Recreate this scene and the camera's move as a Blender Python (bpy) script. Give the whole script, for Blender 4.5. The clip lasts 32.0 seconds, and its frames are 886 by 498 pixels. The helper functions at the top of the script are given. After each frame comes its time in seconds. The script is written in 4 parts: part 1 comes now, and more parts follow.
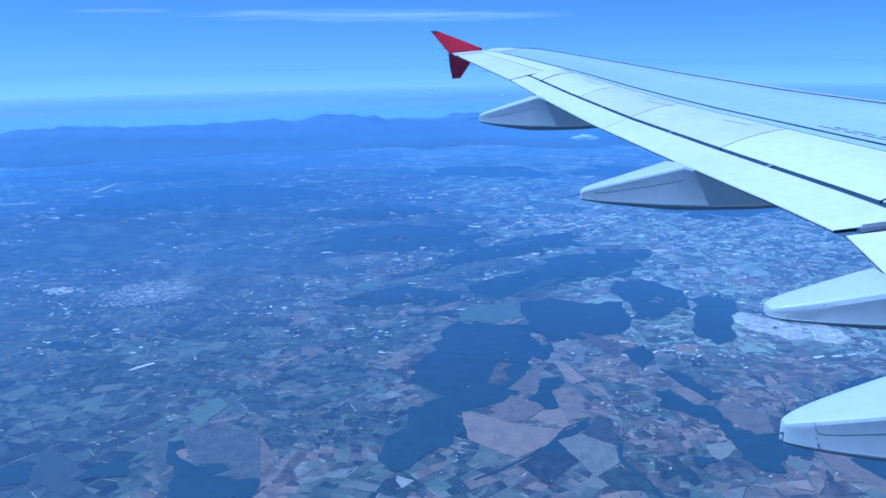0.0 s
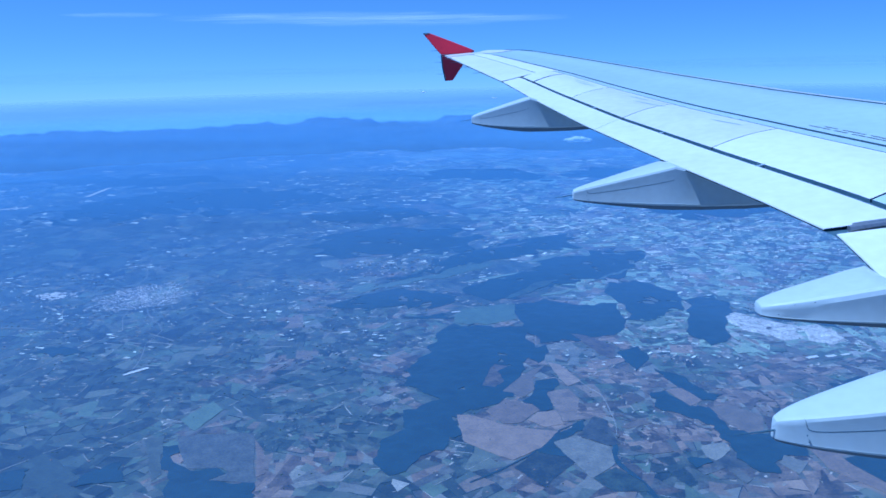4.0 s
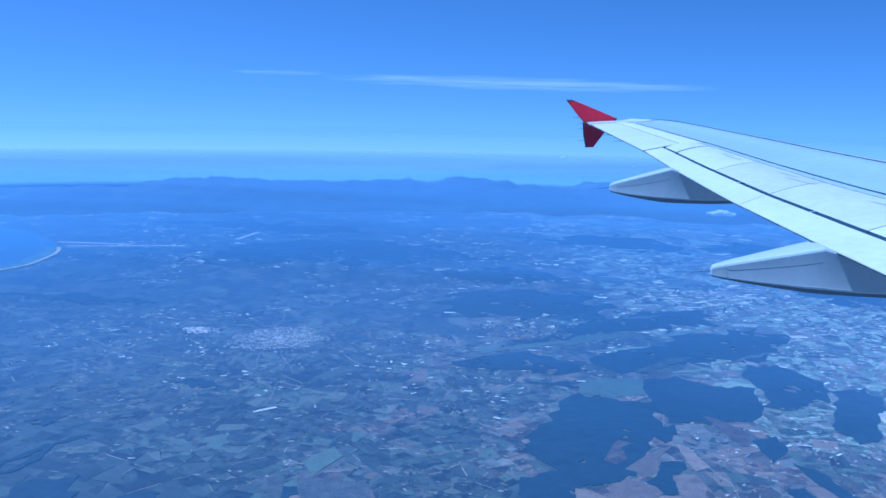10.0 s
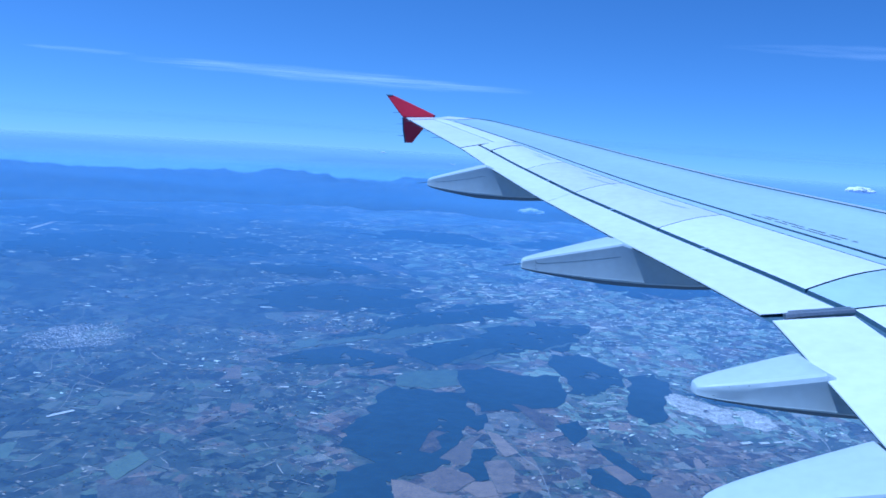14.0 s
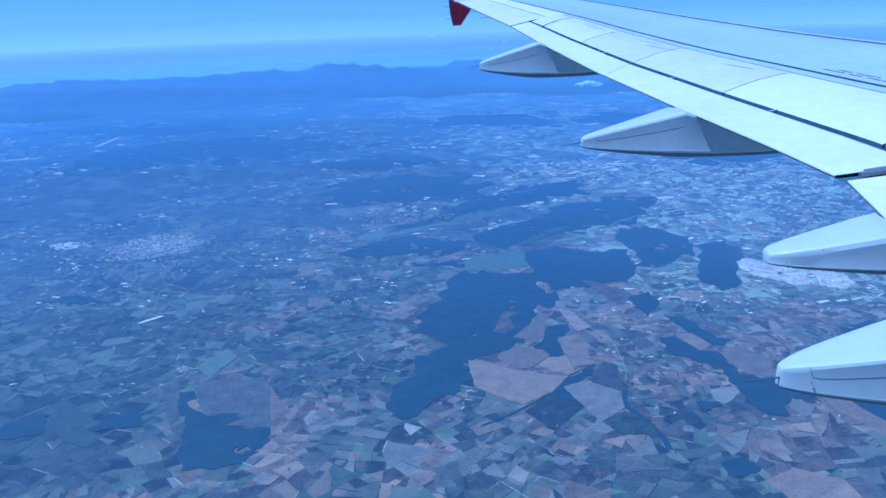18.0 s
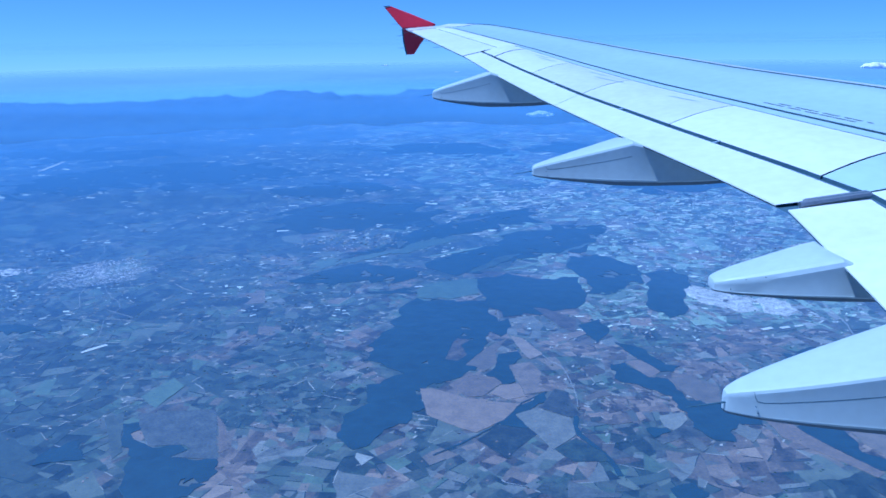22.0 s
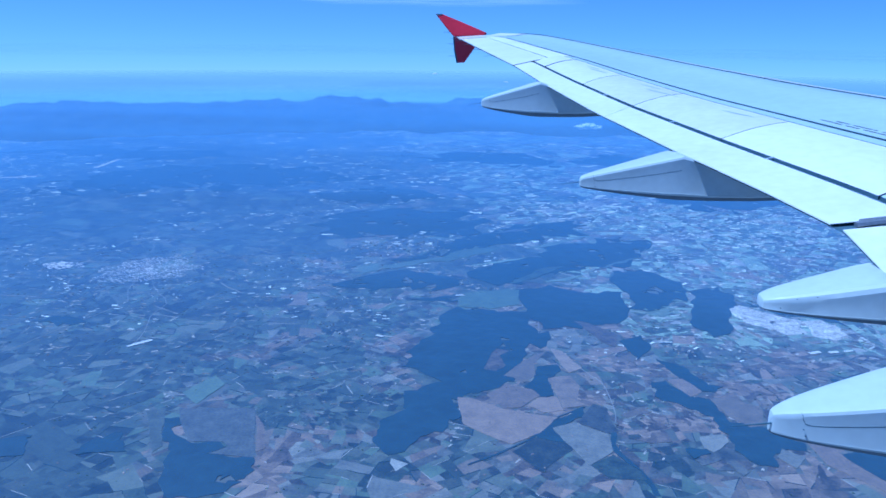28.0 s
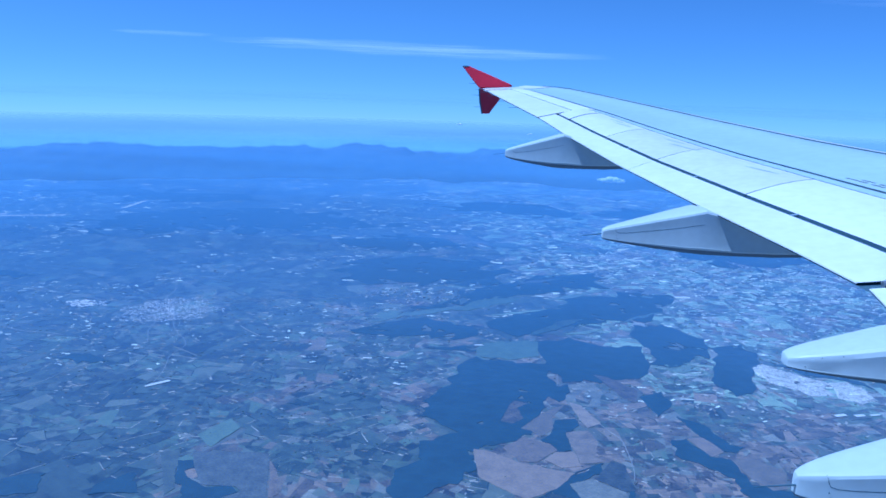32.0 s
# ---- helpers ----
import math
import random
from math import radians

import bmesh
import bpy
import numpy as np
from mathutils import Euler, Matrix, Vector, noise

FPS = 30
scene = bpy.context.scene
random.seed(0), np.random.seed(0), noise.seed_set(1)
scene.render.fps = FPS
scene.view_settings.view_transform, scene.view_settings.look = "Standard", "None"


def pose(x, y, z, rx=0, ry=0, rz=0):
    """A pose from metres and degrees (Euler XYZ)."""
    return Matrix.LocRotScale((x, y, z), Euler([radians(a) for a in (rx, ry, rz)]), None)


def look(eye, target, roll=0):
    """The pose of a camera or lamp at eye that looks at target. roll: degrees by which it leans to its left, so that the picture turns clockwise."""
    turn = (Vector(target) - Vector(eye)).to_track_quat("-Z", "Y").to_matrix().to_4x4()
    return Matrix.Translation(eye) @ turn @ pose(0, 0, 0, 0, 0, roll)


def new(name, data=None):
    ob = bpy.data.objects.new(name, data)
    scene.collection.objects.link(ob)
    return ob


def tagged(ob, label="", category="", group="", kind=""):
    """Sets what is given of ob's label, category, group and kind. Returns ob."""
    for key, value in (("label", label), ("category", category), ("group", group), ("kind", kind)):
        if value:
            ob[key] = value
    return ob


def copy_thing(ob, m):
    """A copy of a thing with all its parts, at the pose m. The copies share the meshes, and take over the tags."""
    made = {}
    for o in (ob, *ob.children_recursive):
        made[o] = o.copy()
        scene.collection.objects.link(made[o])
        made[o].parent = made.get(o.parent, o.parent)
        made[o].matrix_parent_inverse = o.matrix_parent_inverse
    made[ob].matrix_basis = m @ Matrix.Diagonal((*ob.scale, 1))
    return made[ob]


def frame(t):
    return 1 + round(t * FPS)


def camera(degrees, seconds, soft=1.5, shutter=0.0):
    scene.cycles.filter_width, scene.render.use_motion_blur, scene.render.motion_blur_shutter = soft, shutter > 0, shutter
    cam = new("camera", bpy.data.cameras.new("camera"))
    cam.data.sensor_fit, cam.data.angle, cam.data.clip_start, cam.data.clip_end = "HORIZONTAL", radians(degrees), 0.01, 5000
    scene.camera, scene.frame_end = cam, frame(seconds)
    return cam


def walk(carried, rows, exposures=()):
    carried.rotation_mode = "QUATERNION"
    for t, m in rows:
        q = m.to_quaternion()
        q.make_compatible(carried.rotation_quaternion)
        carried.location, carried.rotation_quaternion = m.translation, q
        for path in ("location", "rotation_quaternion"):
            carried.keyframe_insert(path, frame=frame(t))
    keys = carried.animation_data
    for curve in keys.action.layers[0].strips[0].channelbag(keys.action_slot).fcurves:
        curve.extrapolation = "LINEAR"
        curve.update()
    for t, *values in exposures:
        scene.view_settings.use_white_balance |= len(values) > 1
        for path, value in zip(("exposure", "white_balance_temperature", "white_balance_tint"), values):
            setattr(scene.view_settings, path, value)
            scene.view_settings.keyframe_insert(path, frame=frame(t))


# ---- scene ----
from mathutils.geometry import delaunay_2d_cdt

cam = camera(58.23, 32.0, soft=1.6)
# seconds, eye from the seat by the window in metres, then yaw, pitch and roll in degrees
ROWS = [
    (0.0, -0.022, 0.001, 0.010, 5.82, -13.70, -1.09),
    (0.5, -0.018, 0.001, 0.010, 5.64, -14.01, -1.72),
    (1.0, -0.014, 0.001, 0.011, 4.54, -14.18, -1.88),
    (1.5, -0.013, 0.000, 0.005, 3.08, -13.39, -1.99),
    (2.0, -0.007, -0.001, 0.003, 1.98, -13.43, -2.21),
    (2.5, -0.010, -0.001, 0.005, 0.51, -13.68, -2.15),
    (4.5, -0.009, -0.001, -0.002, 7.09, -13.34, -1.61),
    (5.0, -0.019, -0.000, -0.001, 9.64, -12.88, -2.00),
    (5.5, -0.017, -0.000, -0.002, 15.38, -12.55, -1.17),
    (6.0, -0.015, 0.000, -0.001, 15.13, -12.02, -1.09),
    (6.5, -0.013, 0.000, -0.001, 14.00, -11.70, -0.62),
    (7.0, -0.011, -0.001, 0.000, 13.44, -11.77, -0.82),
    (7.5, -0.017, -0.000, -0.001, 14.24, -12.04, -0.70),
    (8.0, -0.004, -0.001, 0.001, 15.80, -11.10, 1.05),
    (8.5, -0.025, -0.014, 0.004, 20.59, -10.53, 1.10),
    (9.0, -0.013, -0.029, 0.006, 25.12, -10.85, 2.70),
    (9.5, -0.009, -0.029, 0.009, 27.65, -11.74, 2.78),
    (10.0, 0.006, -0.000, 0.001, 14.95, -9.09, 1.06),
    (10.5, -0.005, 0.001, 0.002, 12.51, -9.92, 2.72),
    (11.0, 0.010, -0.001, -0.015, 9.99, -10.11, 2.06),
    (11.5, -0.013, -0.004, -0.046, 6.25, -10.21, 2.63),
    (12.0, -0.014, -0.003, -0.049, 5.53, -10.47, 2.34),
    (12.5, -0.012, -0.003, -0.048, 5.42, -10.58, 2.36),
    (13.0, 0.002, 0.000, -0.021, 4.93, -9.85, 2.31),
    (13.5, -0.001, -0.000, -0.017, 3.67, -9.30, 3.16),
    (14.0, 0.005, -0.001, -0.016, 1.79, -8.97, 3.72),
    (14.5, -0.003, -0.001, -0.013, -0.41, -8.29, 3.89),
    (16.5, 0.000, 0.000, 0.000, -0.39, -11.26, 1.39),
    (17.0, 0.009, 0.000, 0.008, 4.60, -14.75, -1.18),
    (17.5, 0.007, 0.001, 0.011, 6.24, -16.53, -2.00),
    (18.0, 0.009, 0.003, 0.014, 6.27, -17.29, -1.99),
    (18.5, 0.008, 0.002, 0.011, 5.22, -17.01, -1.05),
    (19.0, 0.007, 0.001, 0.013, 5.11, -17.08, -1.37),
    (19.5, 0.008, 0.002, 0.018, 5.04, -17.40, -1.31),
    (20.0, 0.007, 0.001, 0.018, 3.77, -17.35, -0.54),
    (20.5, 0.009, 0.002, 0.015, 3.24, -16.37, -0.92),
    (21.0, 0.007, -0.001, 0.011, 2.70, -15.83, -0.90),
    (21.5, 0.010, -0.000, 0.012, 2.47, -15.71, -0.86),
    (22.0, 0.013, -0.001, 0.009, 2.66, -15.39, -0.81),
    (22.5, 0.009, 0.000, 0.011, 2.96, -15.32, -1.49),
    (23.0, 0.014, 0.000, 0.011, 3.66, -15.37, -1.09),
    (23.5, 0.012, -0.001, 0.009, 3.82, -14.26, 0.78),
    (24.0, 0.010, -0.000, 0.011, 4.45, -14.57, 0.84),
    (24.5, 0.009, 0.001, 0.014, 5.74, -14.49, 0.89),
    (25.0, 0.011, 0.002, 0.015, 5.57, -14.82, 0.21),
    (25.5, 0.013, 0.001, 0.014, 4.38, -15.40, 0.36),
    (26.0, 0.016, 0.001, 0.014, 4.12, -15.36, 0.44),
    (26.5, 0.014, -0.001, 0.014, 4.08, -15.20, 0.51),
    (28.5, 0.001, -0.000, -0.014, 6.15, -14.72, 0.52),
    (29.0, 0.002, 0.000, -0.019, 5.00, -15.12, 0.80),
    (29.5, 0.008, -0.000, -0.019, 4.79, -15.21, 0.68),
    (30.0, 0.003, -0.000, -0.021, 4.71, -14.91, 0.19),
    (30.5, 0.004, -0.002, -0.020, 4.31, -14.38, 2.59),
    (31.0, 0.003, 0.000, -0.018, 7.27, -12.59, 1.60),
    (31.5, 0.004, 0.002, -0.014, 8.40, -11.41, 1.39),
    (32.0, 0.003, 0.001, -0.015, 7.43, -11.28, 1.80),
]
EYE = 250.0  # height of the seat over the plain

STOPS = [(0.0, 0.2), (5.0, 0.16), (9.0, 0.17), (13.0, 0.18), (16.5, 0.04), (18.0, 0.17), (20.0, 0.22), (26.0, 0.24), (30.0, 0.25), (32.0, 0.23)]


def aim(x, y, z, yaw, pitch, roll):
    return pose(x, y, EYE + z, 0, 0, yaw) @ pose(0, 0, 0, 90 + pitch, 0, 0) @ pose(0, 0, 0, 0, 0, roll)


walk(cam, [(t, aim(*row)) for t, *row in ROWS], [(t, stops, 4050.0, 9.0) for t, stops in STOPS])

# ---- sky and sun ----
SUN_TO = Vector((-0.42, -0.065, 0.88)).normalized()
world = bpy.data.worlds.new("sky")
scene.world = world
world.use_nodes = True
wn = world.node_tree
wn.nodes.clear()
sky = wn.nodes.new("ShaderNodeTexSky")
sky.sky_type = "NISHITA"
sky.sun_disc = False
sky.sun_elevation = math.asin(SUN_TO.z)
sky.sun_rotation = math.atan2(SUN_TO.x, SUN_TO.y)
sky.altitude = 2500
sky.air_density, sky.dust_density, sky.ozone_density = 1.0, 2.4, 4.0
coord = wn.nodes.new("ShaderNodeTexCoord")
lift = wn.nodes.new("ShaderNodeVectorMath")
lift.operation = "MULTIPLY_ADD"
lift.inputs[1].default_value = (1, 1, 1.25)
lift.inputs[2].default_value = (0, 0, 0.10)  # seen from high up, the horizon lies below the wing
back = wn.nodes.new("ShaderNodeBackground")
back.inputs["Strength"].default_value = 0.094
out = wn.nodes.new("ShaderNodeOutputWorld")
wn.links.new(coord.outputs["Generated"], lift.inputs[0])
wn.links.new(lift.outputs[0], sky.inputs[0])
wn.links.new(sky.outputs[0], back.inputs[0])
wn.links.new(back.outputs[0], out.inputs[0])

sun = new("sun", bpy.data.lights.new("sun", "SUN"))
sun.data.energy, sun.data.angle, sun.data.color = 3.3, radians(0.53), (1.0, 0.96, 0.9)
sun.matrix_world = look(SUN_TO * 100 + Vector((0, 0, EYE)), (0, 0, EYE))


# ---- materials ----
def material(name, color, rough=0.6, metal=0.0, vary=0.12, size=1.0, fine=0.0, bump=0.0, ior=1.45, random_by="", spec=0.5, haze_sheen=0.0, coat=0.0):
    """Paint, soil or metal: a base colour that varies at two scales, with relief."""
    m = bpy.data.materials.new(name)
    m.use_nodes = True
    nt = m.node_tree
    b = nt.nodes["Principled BSDF"]
    b.inputs["Roughness"].default_value, b.inputs["Metallic"].default_value = rough, metal
    b.inputs["IOR"].default_value, b.inputs["Specular IOR Level"].default_value = ior, spec
    b.inputs["Coat Weight"].default_value, b.inputs["Coat Roughness"].default_value, b.inputs["Coat IOR"].default_value = coat, 0.25, 1.6
    # Blue-tinted sheen at grazing angles, standing in for haze over the land.
    b.inputs["Sheen Weight"].default_value, b.inputs["Sheen Roughness"].default_value = haze_sheen, 0.35
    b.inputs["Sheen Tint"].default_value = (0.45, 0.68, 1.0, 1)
    big = nt.nodes.new("ShaderNodeTexNoise")
    big.inputs["Scale"].default_value, big.inputs["Detail"].default_value = 1.0 / size, 6
    small = nt.nodes.new("ShaderNodeTexNoise")
    small.inputs["Scale"].default_value, small.inputs["Detail"].default_value = (fine or 12.0 / size), 4
    geo = nt.nodes.new("ShaderNodeNewGeometry")
    for n in (big, small):
        nt.links.new(geo.outputs["Position"], n.inputs["Vector"])
    add = nt.nodes.new("ShaderNodeMath")
    add.operation = "ADD"
    nt.links.new(big.outputs["Fac"], add.inputs[0])
    nt.links.new(small.outputs["Fac"], add.inputs[1])
    value = add.outputs[0]
    if random_by:
        if random_by == "object":
            r = nt.nodes.new("ShaderNodeObjectInfo").outputs["Random"]
        else:
            r = geo.outputs["Random Per Island"]
        more = nt.nodes.new("ShaderNodeMath")
        more.operation = "MULTIPLY_ADD"
        more.inputs[1].default_value, more.inputs[2].default_value = 1.0, -0.5
        nt.links.new(r, more.inputs[0])
        plus = nt.nodes.new("ShaderNodeMath")
        plus.operation = "ADD"
        nt.links.new(value, plus.inputs[0])
        nt.links.new(more.outputs[0], plus.inputs[1])
        value = plus.outputs[0]
    ramp = nt.nodes.new("ShaderNodeMapRange")
    ramp.inputs["From Min"].default_value, ramp.inputs["From Max"].default_value = 0.4, 1.6
    ramp.inputs["To Min"].default_value, ramp.inputs["To Max"].default_value = 1 - vary * 2, 1 + vary * 2
    nt.links.new(value, ramp.inputs["Value"])
    tint = nt.nodes.new("ShaderNodeVectorMath")
    tint.operation = "SCALE"
    tint.inputs[0].default_value = color
    nt.links.new(ramp.outputs[0], tint.inputs["Scale"])
    nt.links.new(tint.outputs[0], b.inputs["Base Color"])
    if bump:
        bp = nt.nodes.new("ShaderNodeBump")
        bp.inputs["Strength"].default_value, bp.inputs["Distance"].default_value = bump, size * 0.05
        nt.links.new(small.outputs["Fac"], bp.inputs["Height"])
        nt.links.new(bp.outputs[0], b.inputs["Normal"])
    return m


# Gloss, coat and blue sheen together imitate haze over the fields.
LAND = dict(rough=0.3, ior=2.0, vary=0.42, size=9.0, fine=0.5, haze_sheen=0.5, coat=0.45)
CROPS = {
    "red_soil": (0.184, 0.134, 0.088), "tan_stubble": (0.178, 0.168, 0.126), "olive": (0.1, 0.107, 0.071), "green_crop": (0.088, 0.112, 0.068),
    "grey_fallow": (0.135, 0.132, 0.103), "dark_scrub": (0.055, 0.066, 0.046), "brown_plough": (0.14, 0.109, 0.073), "pale_stubble": (0.25, 0.24, 0.195),
    "pink_soil": (0.213, 0.16, 0.107), "pale_green": (0.245, 0.3, 0.195), "meadow": (0.09, 0.118, 0.07),
}
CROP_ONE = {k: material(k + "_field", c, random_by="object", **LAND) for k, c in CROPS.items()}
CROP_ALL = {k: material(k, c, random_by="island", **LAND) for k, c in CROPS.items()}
M_GROUND = material("hedged_ground", (0.125, 0.124, 0.093), rough=0.3, ior=2.0, vary=0.3, size=60, fine=0.12, haze_sheen=0.5, coat=0.4)
# Pine green shifted to blue: distance haze put into the base colour.
M_WOOD = material("hazed_pine_wood", (0.023, 0.045, 0.057), rough=0.4, ior=1.7, vary=0.35, size=14, fine=0.9, haze_sheen=0.4, coat=0.4)
M_TREE = material("tree_leaves", (0.04, 0.065, 0.03), rough=0.6, ior=1.7, vary=0.3, size=3, random_by="island")
M_HOUSE = material("white_walls", (0.36, 0.35, 0.33), rough=0.7, vary=0.45, size=4, random_by="island")
M_TILE = material("clay_roof", (0.30, 0.22, 0.18), rough=0.7, vary=0.4, size=4, random_by="island")
M_QUARRY = material("quarry_rock", (0.44, 0.435, 0.41), rough=0.8, vary=0.5, size=7, fine=0.6, bump=0.5)
M_ROAD = material("pale_road", (0.32, 0.30, 0.26), rough=0.4, ior=1.8, vary=0.15, size=10, haze_sheen=0.5, coat=0.4)
# Paler than water is: the brightness of haze is in the base colour.
M_SEA = material("hazed_sea_water", (0.14, 0.21, 0.23), rough=0.15, ior=1.6, vary=0.2, size=160, fine=0.06, coat=0.6, haze_sheen=0.8)
M_SHALLOW = material("shallow_water", (0.2, 0.31, 0.31), rough=0.2, ior=1.5, vary=0.25, size=30, fine=0.1)
M_SAND = material("beach_sand", (0.60, 0.54, 0.42), rough=0.8, vary=0.15, size=6)
# Scrub tone drawn towards blue, as haze mixed into the colour.
M_MOUNT = material("hazed_mountain_scrub", (0.06, 0.078, 0.08), rough=0.9, ior=1.3, vary=0.25, size=60, fine=0.09)

M_PAINT = material("wing_paint", (0.66, 0.67, 0.68), rough=0.32, vary=0.05, size=0.9, fine=14, spec=0.5)
M_SKIN = material("grey_wing_skin", (0.54, 0.655, 0.675), rough=0.25, vary=0.06, size=1.4, fine=9, spec=0.8)
M_PANEL = material("panel_paint", (0.71, 0.725, 0.71), rough=0.38, vary=0.08, size=0.7, fine=11, random_by="object")
M_FAIR = material("fairing_paint", (0.54, 0.6, 0.605), rough=0.4, vary=0.05, size=0.5, fine=18)
# Underside shade of the flap fairings, put into a dark colour.
M_KEEL_SHADE = material("keel_shade_grey", (0.15, 0.185, 0.22), rough=0.5, vary=0.08, size=0.5, fine=18)
# Dark tone of wicks, seams and tips; inside gaps it paints shade.
M_DARK = material("dark_fittings_gap_shade", (0.08, 0.135, 0.18), rough=0.7, vary=0.2, size=0.3)
M_METAL = material("hinge_metal", (0.42, 0.43, 0.45), rough=0.4, metal=0.8, vary=0.15, size=0.2)
# Darker copy of the red paint: the lower fence's shade as colour.
M_RED_SHADED = material("shaded_red_paint", (0.42, 0.025, 0.06), rough=0.35, vary=0.08, size=0.4, fine=15)
M_RED = material("red_paint", (0.62, 0.028, 0.055), rough=0.3, vary=0.08, size=0.4, fine=15)
# Dark grey so that the unseen fuselage throws little light on the fairings.
M_LIGHT_BLOCK = material("light_block_grey", (0.20, 0.22, 0.25), rough=0.4, vary=0.06, size=1.0)
M_PLOT = material("pale_plots", (0.5, 0.51, 0.44), rough=0.5, ior=1.6, vary=0.47, size=5, random_by="island", haze_sheen=0.2)
M_YARD = material("dusty_yards", (0.27, 0.25, 0.215), rough=0.6, ior=1.6, vary=0.47, size=5, random_by="island", haze_sheen=0.2)
M_TOWN = material("town_roofs", (0.47, 0.46, 0.44), rough=0.6, vary=0.35, size=6, random_by="island", haze_sheen=0.3)
M_ROOF = material("white_roof_sheet", (0.6, 0.6, 0.58), rough=0.5, vary=0.12, size=3)
M_GRAVEL = material("white_gravel", (0.56, 0.55, 0.53), rough=0.8, vary=0.5, size=5, fine=0.7)
M_TRACK = material("dry_track", (0.40, 0.38, 0.34), rough=0.7, vary=0.3, size=30, fine=0.2)
M_RUBBER = material("black_rubber", (0.035, 0.042, 0.055), rough=0.7, vary=0.2, size=0.05)
# Grey plastic with the blue light from the window tinted into its base.
M_PLASTIC = material("cabin_plastic_blue_lit", (0.6, 0.74, 0.92), rough=0.5, vary=0.06, size=0.2, fine=90)
M_SCUFF = material("scuffed_paint", (0.46, 0.55, 0.62), rough=0.5, vary=0.1, size=0.1)
M_STENCIL = material("stencil_grey", (0.16, 0.18, 0.2), rough=0.5, vary=0.1, size=0.1)


# ---- mesh helpers ----
def link(name, verts, faces, mats, parent=None, label="", smooth=False, index=None):
    me = bpy.data.meshes.new(name)
    me.from_pydata([tuple(map(float, v)) for v in verts], [], [tuple(map(int, q)) for q in faces])
    for m in mats if isinstance(mats, (list, tuple)) else [mats]:
        me.materials.append(m)
    if index is not None:
        me.polygons.foreach_set("material_index", index)
    if smooth:
        me.polygons.foreach_set("use_smooth", [True] * len(me.polygons))
    me.update()
    ob = new(name, me)
    if parent:
        ob.parent = parent
    if label:
        tagged(ob, label)
    return ob


def part(name, bm, mat, parent, label="", smooth=False):
    bmesh.ops.recalc_face_normals(bm, faces=bm.faces)
    me = bpy.data.meshes.new(name)
    bm.to_mesh(me)
    bm.free()
    me.materials.append(mat)
    if smooth:
        me.polygons.foreach_set("use_smooth", [True] * len(me.polygons))
    ob = new(name, me)
    ob.parent = parent
    if label:
        tagged(ob, label)
    return ob


def thing(name, label, category, group="", kind="", at=(0, 0, 0)):
    ob = new(name)
    ob.location = at
    return tagged(ob, label, category, group, kind)


def lofted(rings, closed=True, caps=True):
    """A bmesh skin through rings of equally many points."""
    bm = bmesh.new()
    vs = [[bm.verts.new(p) for p in ring] for ring in rings]
    n = len(rings[0])
    for a, b in zip(vs, vs[1:]):
        for i in range(n if closed else n - 1):
            bm.faces.new((a[i], a[(i + 1) % n], b[(i + 1) % n], b[i]))
    if caps:
        bm.faces.new(vs[0])
        bm.faces.new(vs[-1])
    return bm


# ---- the wing's shape: distances forward and outboard from the seat ----
TE_Y = (-1.6, 2.0, 3.09, 3.42, 4.08, 4.8, 5.5, 6.96, 8.6, 10.28, 11.5, 13.4, 15.3)
TE_Z = (-1.75, -1.45, -1.317, -1.268, -1.165, -1.062, -0.992, -0.872, -0.722, -0.52, -0.352, -0.155, 0.046)
LE_Y = (-1.6, 4.8, 7.63, 9.28, 11.06, 13.64, 15.3)
LE_Z = (-1.25, -0.88, -0.66, -0.545, -0.38, -0.105, 0.055)


def lead(y):
    return 8.227 - 0.5206 * y - (0.0 if y < 14.6 else 1.3 * (y - 14.6) ** 2)


def trail(y):
    return 1.878 if y < 4.8 else 1.86 - 0.3048 * (y - 4.8)


def skin(y, c, drop=0.0, under=False):
    """A point of the wing's upper or lower skin, c from the leading (0) to the trailing edge (1)."""
    chord = lead(y) - trail(y)
    z = np.interp(y, LE_Y, LE_Z) * (1 - c) + np.interp(y, TE_Y, TE_Z) * c
    hump = 2.6 * math.sqrt(c) * (1 - c) * chord
    z += -0.075 * hump - 0.015 if under else 0.035 * hump + 0.035 * math.exp(-((c - 0.22) / 0.12) ** 2)
    return Vector((lead(y) - c * chord, y, EYE + z - drop))


wing = thing("aircraft_wing", "white swept airliner wing with grey seams and a red tip", "wing")


